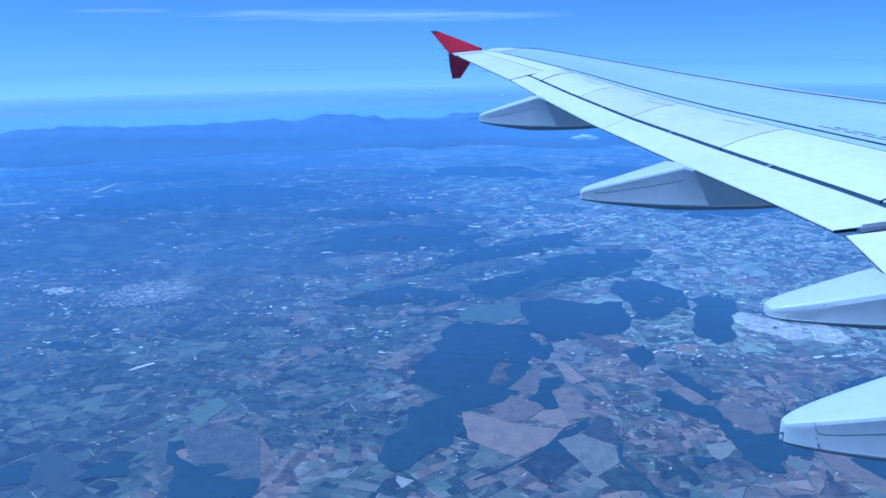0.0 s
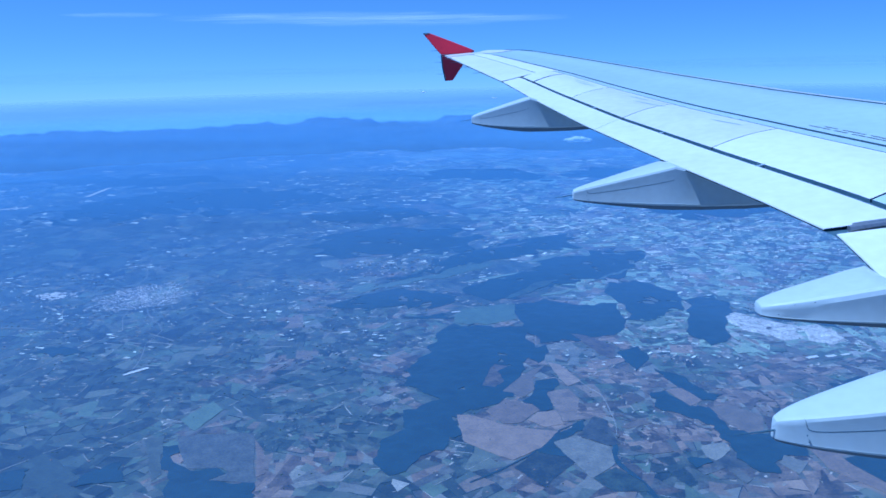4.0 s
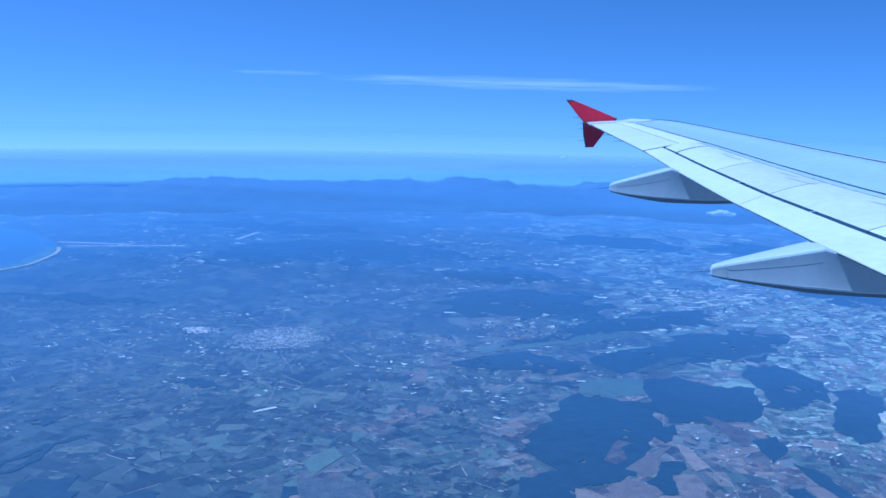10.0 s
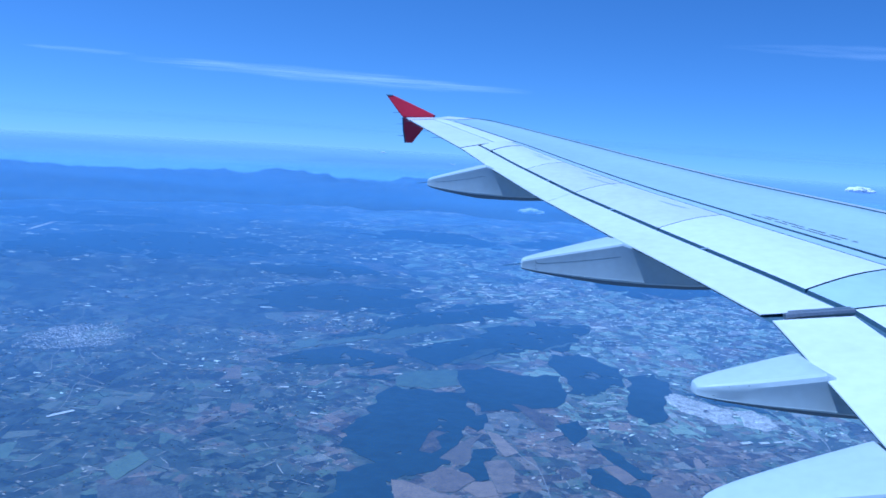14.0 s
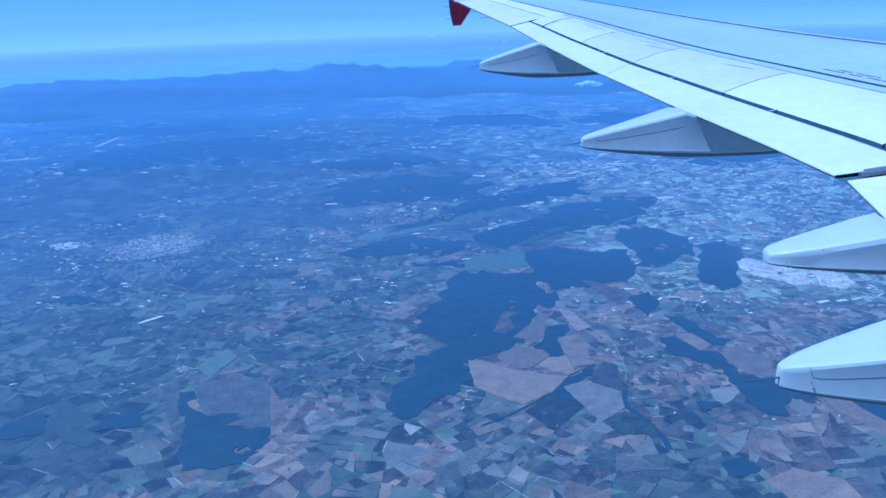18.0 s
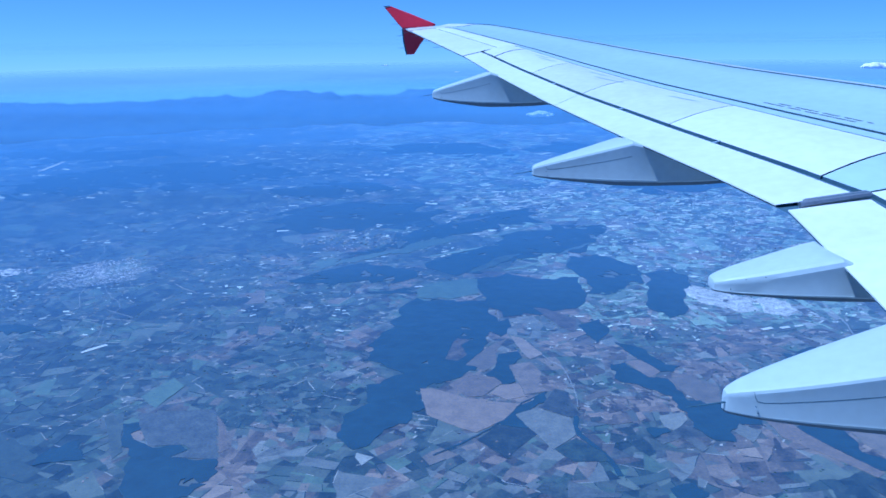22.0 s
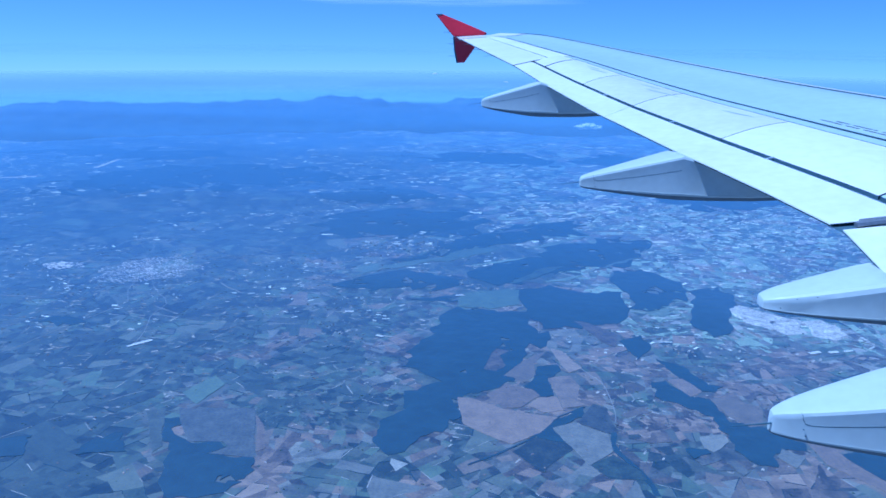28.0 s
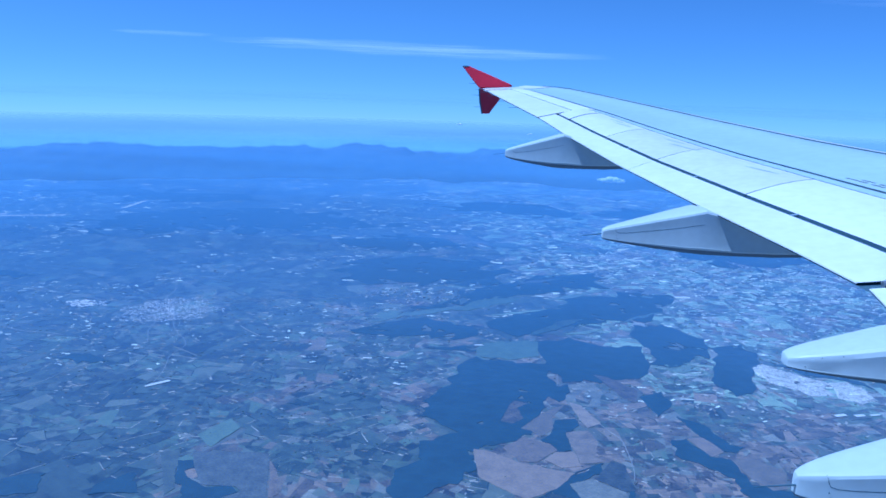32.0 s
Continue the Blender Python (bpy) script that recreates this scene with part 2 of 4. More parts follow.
def wing_panel(name, y0, y1, c0, c1, mat, label="", skew=0.0, skew_in=None, lip=0.03, ny=10, nc=6, edge=0.009, rise=0.0, bulge=0.0):
    """A sheet of the upper skin with its own thickness, a little apart from its neighbours."""
    def at(s, u, drop):
        c = c0 + (c1 - c0) * u
        turn = skew if skew_in is None else skew_in + (skew - skew_in) * s
        y = y0 + (y1 - y0) * s + turn * (0.85 - c)
        y = min(max(y, -1.5), 15.28)
        return skin(y, min(max(c, 0.0), 1.0), drop - rise - bulge * math.sin(math.pi * u))
    top = [[at((j + (edge if j == 0 else -edge if j == ny else 0) * ny / abs(y1 - y0)) / ny, i / nc, 0.0) for i in range(nc + 1)] for j in range(ny + 1)]
    low = [[p - Vector((0, 0, lip + rise)) for p in row] for row in top]
    bm = bmesh.new()
    a = [[bm.verts.new(p) for p in row] for row in top]
    b = [[bm.verts.new(p) for p in row] for row in low]
    for j in range(ny):
        for i in range(nc):
            bm.faces.new((a[j][i], a[j][i + 1], a[j + 1][i + 1], a[j + 1][i]))
            bm.faces.new((b[j][i], b[j + 1][i], b[j + 1][i + 1], b[j][i + 1]))
    for j in range(ny):
        for i in (0, nc):
            side = bm.faces.new((a[j][i], a[j + 1][i], b[j + 1][i], b[j][i]))
            # Sides that face a gap are coloured dark, as shade between panels.
            side.material_index = 0 if (i == 0 and c0 == 0.0) or (i == nc and c1 == 1.0) else 1
    for i in range(nc):
        for j in (0, ny):
            bm.faces.new((a[j][i], a[j][i + 1], b[j][i + 1], b[j][i])).material_index = 1
    ob = part(name, bm, mat, wing, label)
    ob.data.materials.append(M_DARK)
    return ob


def wing_core():
    rings = []
    for y in np.linspace(-1.5, 15.27, 60):
        cs = np.linspace(0, 1, 22) ** 1.6
        ring = [skin(y, c, 0.028) for c in cs[:-1]] + [skin(y, 0.995, 0.02)]
        ring += [skin(y, c, 0.0, True) for c in cs[::-1]]
        rings.append(ring)
    return lofted(rings)


part("wing_core", wing_core(), M_DARK, wing, "recessed wing structure under the panels, darkened as gap shade")
lower = []
for y in np.linspace(-1.5, 15.27, 50):
    lower.append([skin(y, c, 0.004, True) for c in np.linspace(0, 0.98, 14) ** 1.4] + [skin(y, c, 0.02, True) for c in (np.linspace(0, 0.98, 14) ** 1.4)[::-1]])
part("lower_skin", lofted(lower), M_PAINT, wing, "grey lower wing skin", True)
slat_edges = (-1.5, 4.2, 7.0, 9.6, 12.2, 15.1)
for y0, y1 in zip(slat_edges, slat_edges[1:]):
    wing_panel("slat", y0, y1, 0.0, 0.1885, M_PAINT, "light grey leading-edge slat", ny=12, rise=0.012)
wing_panel("front_skin", -1.5, 14.9, 0.19, 0.571, M_SKIN, "glossy grey front wing skin", ny=50, nc=12)
wing_panel("rear_strip", -1.5, 12.0, 0.585, 0.618, M_SKIN, "grey strip behind the rear spar", ny=40, nc=2)
spoiler_edges = (5.27, 7.03, 8.66, 10.0, 11.27)
for y0, y1 in zip(spoiler_edges, spoiler_edges[1:]):
    wing_panel("spoiler", y0, y1, 0.622, 0.857, M_PANEL, "cream-white spoiler panel", skew=1.6, bulge=0.02, edge=0.006)
wing_panel("inboard_skin", 4.885, 5.26, 0.622, 0.857, M_SKIN, skew=1.6, skew_in=0.0, ny=4, bulge=0.02, edge=0.003)
wing_panel("outboard_shroud", 11.29, 11.74, 0.622, 0.858, M_PANEL, skew=1.6, ny=3, bulge=0.02)
wing_panel("inboard_spoiler", 0.2, 4.87, 0.64, 0.854, M_PANEL, "white inboard spoiler panel", bulge=0.02, edge=0.003)
wing_panel("outboard_flap", 4.86, 11.77, 0.876, 1.0, M_PANEL, "cream-white outboard flap", 1.6, 0.0, ny=30, lip=0.007)
wing_panel("inboard_flap", 0.2, 4.78, 0.876, 1.0, M_PANEL, "cream-white inboard flap", ny=20, lip=0.007)
wing_panel("aileron", 11.80, 14.9, 0.735, 1.0, M_PANEL, "white aileron", 0.0, 1.6, ny=14, lip=0.007)
wing_panel("outer_strip", 11.98, 14.9, 0.59, 0.728, M_PANEL, "white fixed panel before the aileron", ny=14, bulge=0.006)
wing_panel("tip_cap", 14.92, 15.27, 0.02, 1.0, M_PAINT, "white wing tip cap", ny=5, nc=14, lip=0.02)


def plate(points, y, thick, lean=0.0):
    """An upright plate of an outline in the plane across the span, thinner at the rim."""
    cx, cz = sum(p[0] for p in points) / len(points), sum(p[1] for p in points) / len(points)
    rings = []
    for s, dy in ((0.93, -thick / 2), (1.0, -thick / 4), (1.0, thick / 4), (0.93, thick / 2)):
        rings.append([Vector((cx + (px - cx) * s, y + dy + lean * pz, EYE + cz + (pz - cz) * s)) for px, pz in points])
    return lofted(rings)


fence = [(-1.755, 0.455), (-1.64, 0.46), (-1.2, 0.29), (-0.78, 0.12), (-0.80, 0.07), (-1.40, 0.05), (-1.47, 0.12)]
# Leans of both plates are chosen so the sun catches only the upper.
part("upper_fence", plate(fence, 15.33, 0.07, 0.30), M_RED, wing, "bright red upper wing tip fence")
fence = [(-1.41, 0.048), (-0.90, 0.06), (-1.01, -0.16), (-1.20, -0.425), (-1.345, -0.43), (-1.39, -0.2)]
part("lower_fence", plate(fence, 15.35, 0.07, -0.12), M_RED_SHADED, wing, "red lower wing tip fence, shade put in its colour")
edge = [(-1.757, 0.457), (-1.64, 0.462), (-1.615, 0.445), (-1.72, 0.425)]
part("fence_tip", plate(edge, 15.33, 0.076, 0.30), M_DARK, wing, "dark upper tip of the fence")
edge = [(-1.412, 0.05), (-1.385, 0.05), (-1.365, -0.2), (-1.318, -0.43), (-1.347, -0.434), (-1.393, -0.2)]
part("fence_edge", plate(edge, 15.35, 0.076, -0.12), M_DARK, wing, "dark trailing edge of the lower fence")


def rod(a, b, r0, r1, n=6):
    a, b = Vector(a), Vector(b)
    turn = (b - a).to_track_quat("Z", "Y").to_matrix()
    rings = [[p + turn @ Vector((r * math.cos(k * 2 * math.pi / n), r * math.sin(k * 2 * math.pi / n), 0)) for k in range(n)] for p, r in ((a, r0), (b, r1))]
    return lofted(rings)


def fairing(yc, tail_x, tail_z, tail_h, root_h, half, flare=1.0, crown=0.04, knee=0.85, seam=True, wick=0.16, swell=1.0, dome=0.012, slim=0.2):
    """A flap track fairing: a canoe under the flap that ends in a blunt tail behind it."""
    te_x, te_z = trail(yc), float(np.interp(yc, TE_Y, TE_Z))
    def section(u):
        """Place, top and right-hand outline of the cross-section, from the tail (0) to the flap's edge (1) and on."""
        x, v = tail_x + (te_x - tail_x) * u, min(u, 1.0)
        low, deep = tail_z - tail_h / 2, te_z - root_h
        foot = low + (deep - low) * min(u / 0.9, 1.0) ** 0.6 + 0.04 * max(u - 1.3, 0.0) ** 2
        top = tail_z + tail_h / 2 + (te_z - 0.002 - tail_z - tail_h / 2) * v
        top -= 0.18 * tail_h * math.exp(-u / 0.04)
        if u > 1.0:
            top = te_z - 0.06
        h, w = top - foot, half * (slim + (1 - slim) * v ** swell)
        if u == 0.0:
            top, h, w = top - 0.16 * tail_h, h * 0.72, w * 0.75
        if u > 2.5:
            h, w = h * 0.7, w * 0.6
        r, wide = min(crown, w * 0.28, h * 0.2), w * flare
        dm = dome * w / half * min(1.0, (1 - v) / 0.12)
        outline = [(0.3 * w, dm * 0.91), (0.55 * w, dm * 0.7), (w - r, dm * (1 - (1 - r / w) ** 2)), (w - r * 0.35, -r * 0.25), (w, -r), (w + (wide - w) * 0.12, -1.5 * r - 0.05 * h), (wide * 0.985, -(knee - 0.06) * h), (wide, -(knee - 0.02) * h), (wide * 0.97, -(knee + 0.025) * h), (wide * 0.87, -0.985 * h), (wide * 0.78, -h)]
        return x, top, h, outline

    rings = []
    for u in (0.0, 0.01, 0.025, 0.05, 0.08, 0.12, 0.18, 0.25, 0.4, 0.55, 0.7, 0.85, 1.0, 1.3, 1.7, 2.2, 2.7):
        x, top, h, outline = section(u)
        rings.append([Vector((x, yc + s, EYE + top + z)) for s, z in outline] + [Vector((x, yc - s, EYE + top + z)) for s, z in outline[::-1]])
    body = part("flap_track_fairing", lofted(rings), M_FAIR, wing, "white canoe-shaped flap track fairing", True)
    body.data.set_sharp_from_angle(angle=radians(24))
    # Lower faces take the dark tone that stands for shade.
    body.data.materials.append(M_KEEL_SHADE)
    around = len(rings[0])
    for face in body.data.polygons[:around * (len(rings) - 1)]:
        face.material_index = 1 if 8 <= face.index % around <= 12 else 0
    run = []
    for u, share in ((0.13, 0.02), (0.135, 0.1), (0.14, 0.25), (0.15, 0.36), (0.18, 0.41), (0.25, 0.41), (0.4, 0.38), (0.55, 0.36), (0.7, 0.34), (0.85, 0.32), (0.99, 0.3)):
        x, top, h, outline = section(u)
        side = float(np.interp(share * h, [-z for _, z in outline], [s for s, _ in outline]))
        run.append(Vector((x, yc - side + 0.0015, EYE + top - share * h)))
    if seam:
        strip = []
        for k, p in enumerate(run):
            d = (run[min(k + 1, len(run) - 1)] - run[max(k - 1, 0)]).normalized()
            tilt = Vector((d.z, 0, -d.x)).normalized() * 0.0014
            strip.append([p - tilt, p - tilt + Vector((0, -0.002, 0)), p + tilt + Vector((0, -0.002, 0)), p + tilt])
        part("panel_seam", lofted(strip), M_DARK, body, "thin dark panel seam")
    for p in (run[4] + Vector((-0.03, 0, -0.02)), run[4] + Vector((-0.02, 0, -0.05)), run[5] + Vector((0, 0.003, 0.03)), run[6] + Vector((0, 0.003, 0.035))):
        part("rivet", rod(p + Vector((0, -0.001, 0)), p + Vector((0, 0.006, 0)), 0.0026, 0.0026, 8), M_DARK, body, "dark fastener head")
    if seam:
        part("discharge_wick", rod((tail_x + 0.03, yc - 0.02, EYE + tail_z), (tail_x - wick, yc - 0.02, EYE + tail_z - 0.03), 0.005, 0.002), M_DARK, body, "thin dark static wick")
    return body


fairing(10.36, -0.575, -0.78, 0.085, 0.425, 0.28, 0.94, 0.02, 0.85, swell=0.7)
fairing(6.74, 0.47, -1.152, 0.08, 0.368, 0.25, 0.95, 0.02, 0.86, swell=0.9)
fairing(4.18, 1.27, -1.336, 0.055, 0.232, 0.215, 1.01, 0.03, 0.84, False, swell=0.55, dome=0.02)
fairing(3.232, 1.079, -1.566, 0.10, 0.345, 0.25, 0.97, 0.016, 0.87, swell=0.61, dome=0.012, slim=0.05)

# flap hinges in the slot between the two flaps, stencils on the skin, wicks at the tip
for dy, dx, mat in ((4.80, 0.0, M_METAL), (4.83, 0.04, M_METAL), (4.81, 0.10, M_DARK)):
    a, e = skin(dy, 0.975 - dx * 0.3), skin(dy + 0.02, 0.865)
    part("hinge_rail", rod(a + Vector((0, 0, 0.004)), e + Vector((0, 0, 0.006)), 0.026, 0.022, 8), mat, wing, "grey metal flap hinge rail")
for dy in (6.33, 7.8, 9.3):
    part("slot_bracket", rod(skin(dy, 0.854, 0.004), skin(dy - 0.03, 0.879, 0.004), 0.008, 0.008, 8), M_SCUFF, wing, "small pale bracket across the slot")
a, e = skin(8.6, 0.879, -0.0015), skin(8.3, 0.998, -0.0015)
across = Vector((0, 0.004, 0))
part("flap_seam", lofted([[p - across, p + across, p + across + Vector((0, 0, 0.001)), p - across + Vector((0, 0, 0.001))] for p in (a, e)]), M_SCUFF, wing, "thin grey seam across the flap")
dots = random.Random(4)
for row, c in enumerate((0.545, 0.528)):
    y = 7.38 - 0.1 * row
    while y > 6.38:
        w = dots.uniform(0.03, 0.075)
        p, q = skin(y, c, -0.002), skin(y - w, c, -0.002)
        up = Vector((0.022, 0, 0.0))
        bm = lofted([[p, p + up, p + up + Vector((0, 0, 0.002)), p + Vector((0, 0, 0.002))], [q, q + up, q + up + Vector((0, 0, 0.002)), q + Vector((0, 0, 0.002))]])
        part("stencil_bar", bm, M_STENCIL, wing, "small grey stencilled bar")
        y -= w + dots.choice((0.014, 0.02, 0.06))
for x, z in ((-1.47, 0.13), (-1.40, -0.08), (-1.36, -0.30)):
    part("fence_wick", rod((x, 15.34, EYE + z), (x - 0.13, 15.34, EYE + z - 0.005), 0.005, 0.002), M_DARK, wing, "thin dark static wick")
for y in (12.6, 13.4, 14.1, 14.7, 15.1):
    p = skin(y, 1.0)
    part("tip_wick", rod(p, p + Vector((-0.17, 0, -0.01)), 0.005, 0.002), M_DARK, wing, "thin dark static wick")

for y, c, length, turn in ((10.75, 0.675, 0.3, -0.02), (10.6, 0.70, 0.4, -0.025), (9.35, 0.675, 0.35, -0.02), (9.1, 0.71, 0.5, -0.03), (7.75, 0.69, 0.4, -0.02)):
    edge = []
    for k in range(9):
        s = k / 8
        wide = 0.010 * math.sin(math.pi * s) + 0.001
        rise = 0.02 * math.sin(math.pi * (c + turn * s - 0.622) / 0.22) + 0.002
        p = skin(y - length * s + 1.6 * (0.85 - c) * (y < 12), c + turn * s, -rise)
        edge.append([p + Vector((wide, 0, 0)), p + Vector((wide, 0, 0.001)), p + Vector((-wide, 0, 0.001)), p - Vector((wide, 0, 0))])
    part("scuff_mark", lofted(edge), M_SCUFF, wing, "faint grey scuff on the panel")

# ---- the land: heights and what grows where ----
HILLS = [  # centre, half axes, turn, height
    (55, 925, 150, 60, 0.8, 4), (-30, 1000, 150, 50, 0.75, 3), (135, 805, 60, 80, 0.0, 2.5), (50, 735, 76, 66, 0.0, 2), (-30, 630, 60, 85, 0.2, 1.5),
    (190, 745, 42, 60, 0.0, 2), (-160, 1080, 150, 80, 0.0, 5), (-230, 1270, 140, 70, 0.0, 5), (-130, 800, 72, 36, 0.0, 1.5), (-560, 1250, 220, 100, 0.0, 4),
]
WOODS = []  # outlines of woodland, with the box round each
CLEARED = []  # outlines of single large fields, with their crop


def rough(x, y, size, seed=0.0):
    return noise.noise(Vector((x / size, y / size, seed)))


def boxed(outline):
    return min(p[0] for p in outline), max(p[0] for p in outline), min(p[1] for p in outline), max(p[1] for p in outline)


def inside(outline, x, y):
    odd = False
    for (ax, ay), (bx, by) in zip(outline, outline[1:] + outline[:1]):
        if (ay > y) != (by > y) and x < ax + (y - ay) * (bx - ax) / (by - ay):
            odd = not odd
    return odd


def ragged(outline, step, wild, seed):
    """An outline with its sides broken into short steps and drawn off the straight."""
    out = []
    for (ax, ay), (bx, by) in zip(outline, outline[1:] + outline[:1]):
        m = max(1, int(math.hypot(bx - ax, by - ay) / step))
        for i in range(m):
            x, y = ax + (bx - ax) * i / m, ay + (by - ay) * i / m
            far = max(1.0, y / 620) ** 1.5
            k = wild * (0.8 * rough(x, y, 22 * far, seed) + 1.5 * rough(x, y, 9 * far, seed + 1))
            l = wild * (0.8 * rough(x, y, 22 * far, seed + 2) + 1.5 * rough(x, y, 9 * far, seed + 3))
            out.append((x + k, y + l))
    return out


def wood(label, wild, *outline):
    step = max(3.0, outline[0][1] / 160)
    outline = ragged(list(outline), step, wild, 3.0 + len(WOODS))
    WOODS.append((label, outline, boxed(outline)))


def clearing(kind, *outline):
    outline = ragged(list(outline), 5.0, 0.7 if outline[0][1] < 700 else 3.0, 60.0 + len(CLEARED))
    CLEARED.append((kind, outline, boxed(outline)))


def found(plans, x, y):
    for name, outline, (x0, x1, y0, y1) in plans:
        if x0 < x < x1 and y0 < y < y1 and inside(outline, x, y):
            return name
    return ""


def wooded(x, y):
    return bool(found(WOODS, x, y)) and not found(CLEARED, x, y)


PINE = "dark green pine wood among the fields"
RIDGE = "dark wooded ridge in blue haze"
COPSE = "small dark copse between fields"
SCRUB = "dark scrub wood on the dry plain"
wood(PINE, 5, (-62, 721), (-18, 717), (10, 712), (15, 671), (5, 613), (1, 567), (-12, 546), (-23, 538), (-41, 528), (-36, 495), (-45, 479), (-63, 459), (-76, 441), (-92, 455), (-91, 478), (-78, 503), (-78, 517), (-86, 521), (-75, 534), (-60, 551), (-86, 578), (-90, 607), (-78, 639), (-75, 689))
wood(PINE, 7, (-2, 783), (33, 802), (63, 782), (98, 792), (105, 763), (101, 720), (89, 696), (63, 689), (23, 674), (5, 712))
wood(PINE, 7, (100, 866), (139, 877), (168, 821), (165, 763), (134, 737), (104, 728), (103, 782))
wood(PINE, 7, (175, 801), (202, 821), (219, 781), (201, 745), (192, 689), (170, 674), (157, 696))
wood(PINE, 6, (220, 772), (262, 752), (292, 738), (300, 716), (284, 735), (246, 740))
wood(RIDGE, 22, (-135, 880), (-101, 957), (-37, 1031), (36, 1104), (84, 1089), (76, 1035), (10, 999), (-43, 943), (-90, 892))
wood(RIDGE, 20, (-50, 841), (14, 929), (90, 1004), (140, 1034), (159, 973), (139, 919), (75, 871), (13, 827), (-28, 807))
wood(RIDGE, 14, (-192, 784), (-161, 829), (-107, 839), (-65, 813), (-72, 783), (-129, 770), (-167, 761))
wood(RIDGE, 26, (-284, 1036), (-253, 1123), (-186, 1160), (-117, 1158), (-44, 1099), (-46, 1038), (-109, 1001), (-183, 1003), (-239, 989))
wood(RIDGE, 34, (-327, 1227), (-285, 1311), (-204, 1344), (-138, 1291), (-156, 1230), (-248, 1203))
wood(RIDGE, 60, (-760, 1180), (-620, 1300), (-380, 1330), (-300, 1420), (-420, 1560), (-640, 1540), (-800, 1400))
wood(RIDGE, 44, (200, 1260), (330, 1230), (460, 1290), (430, 1340), (280, 1330))
wood(RIDGE, 60, (330, 1560), (560, 1480), (740, 1530), (620, 1600), (420, 1640))
wood(RIDGE, 60, (-260, 1700), (40, 1640), (330, 1690), (250, 1790), (-120, 1800))
wood(RIDGE, 60, (-1150, 1650), (-850, 1590), (-640, 1680), (-800, 1760), (-1050, 1740))
wood(COPSE, 2, (14, 588), (33, 594), (34, 583), (24, 567), (28, 538), (18, 533), (5, 550), (14, 567))
wood(COPSE, 2, (12, 479), (31, 505), (48, 520), (47, 507), (31, 493), (24, 487), (34, 466), (15, 471))
wood(PINE, 3, (100, 570), (112, 573), (124, 548), (138, 546), (147, 512), (167, 506), (187, 486), (184, 473), (169, 477), (158, 452), (146, 455), (142, 476), (134, 516), (120, 529), (104, 543))
wood(COPSE, 4, (86, 652), (103, 668), (111, 642), (99, 617), (88, 636))
wood(COPSE, 3, (110, 617), (127, 606), (145, 571), (153, 568), (145, 558), (133, 563), (123, 584))
wood(COPSE, 2, (108, 469), (121, 472), (122, 465), (111, 458))
wood(PINE, 3, (201, 467), (216, 480), (230, 479), (235, 461), (233, 441), (244, 434), (237, 420), (226, 424), (215, 450))
wood(COPSE, 2, (263, 465), (275, 468), (280, 448), (271, 438), (265, 451))
wood(COPSE, 4, (186, 523), (200, 536), (216, 555), (224, 537), (226, 523), (213, 510), (199, 506))
wood(COPSE, 5, (238, 592), (258, 603), (298, 609), (303, 592), (278, 561), (262, 561), (252, 576), (244, 556), (234, 553))
wood(COPSE, 3, (299, 476), (334, 465), (308, 430), (282, 427))
wood(COPSE, 2, (107, 400), (121, 406), (128, 395), (118, 387), (108, 389))
wood(PINE, 3, (-238, 470), (-225, 470), (-224, 455), (-211, 441), (-201, 440), (-186, 443), (-180, 437), (-188, 428), (-160, 425), (-156, 410), (-163, 387), (-180, 379), (-195, 379), (-206, 398), (-212, 425), (-220, 434))
wood(SCRUB, 5, (-412, 423), (-378, 442), (-354, 400), (-397, 388))
wood(SCRUB, 4, (-335, 425), (-313, 438), (-300, 412), (-333, 403))
wood(SCRUB, 3, (-270, 433), (-256, 447), (-240, 425), (-270, 418))
wood(SCRUB, 6, (-666, 502), (-656, 536), (-623, 511), (-634, 491))
wood(SCRUB, 6, (-593, 500), (-578, 516), (-548, 504), (-564, 484))
wood(SCRUB, 4, (-490, 517), (-465, 534), (-471, 510))
wood(SCRUB, 14, (-780, 640), (-700, 668), (-640, 650), (-700, 626))
wood(SCRUB, 20, (-900, 890), (-760, 930), (-640, 920), (-700, 885))
wood(SCRUB, 6, (-60, 742), (-82, 736), (-110, 742), (-96, 752), (-72, 756))
wood(SCRUB, 5, (-440, 640), (-410, 655), (-385, 640), (-412, 630))
wood(SCRUB, 4, (20, 622), (8, 640), (14, 660), (26, 668), (30, 650))


def belt(width, *line):
    """A row of trees along a line."""
    left, right = [], []
    for k, (x, y) in enumerate(line):
        (ax, ay), (bx, by) = line[max(k - 1, 0)], line[min(k + 1, len(line) - 1)]
        d = math.hypot(bx - ax, by - ay)
        left.append((x - (by - ay) / d * width / 2, y + (bx - ax) / d * width / 2))
        right.append((x + (by - ay) / d * width / 2, y - (bx - ax) / d * width / 2))
    wood("dark belt of trees along a stream", width * 0.3, *left, *right[::-1])


belt(1.4, (-28, 433), (-11, 448), (9, 469), (30, 505), (48, 522))
belt(4.0, (65, 490), (63, 470), (64, 461), (73, 440), (79, 428), (82, 412))
belt(7.0, (-445, 377), (-471, 430), (-462, 442), (-447, 439), (-443, 453), (-438, 477), (-421, 506))
belt(6.0, (-500, 470), (-470, 446), (-445, 424), (-430, 432), (-428, 458), (-436, 480))
belt(5.0, (-560, 452), (-520, 446), (-498, 458), (-480, 440), (-462, 418))
RED, TAN, OLIVE, GREEN, GREY, PINK = "red_soil", "tan_stubble", "olive", "green_crop", "grey_fallow", "pink_soil"
clearing(RED, (-42, 526), (-32, 526), (-8, 511), (29, 503), (16, 479), (-2, 462), (-21, 474), (-35, 486))
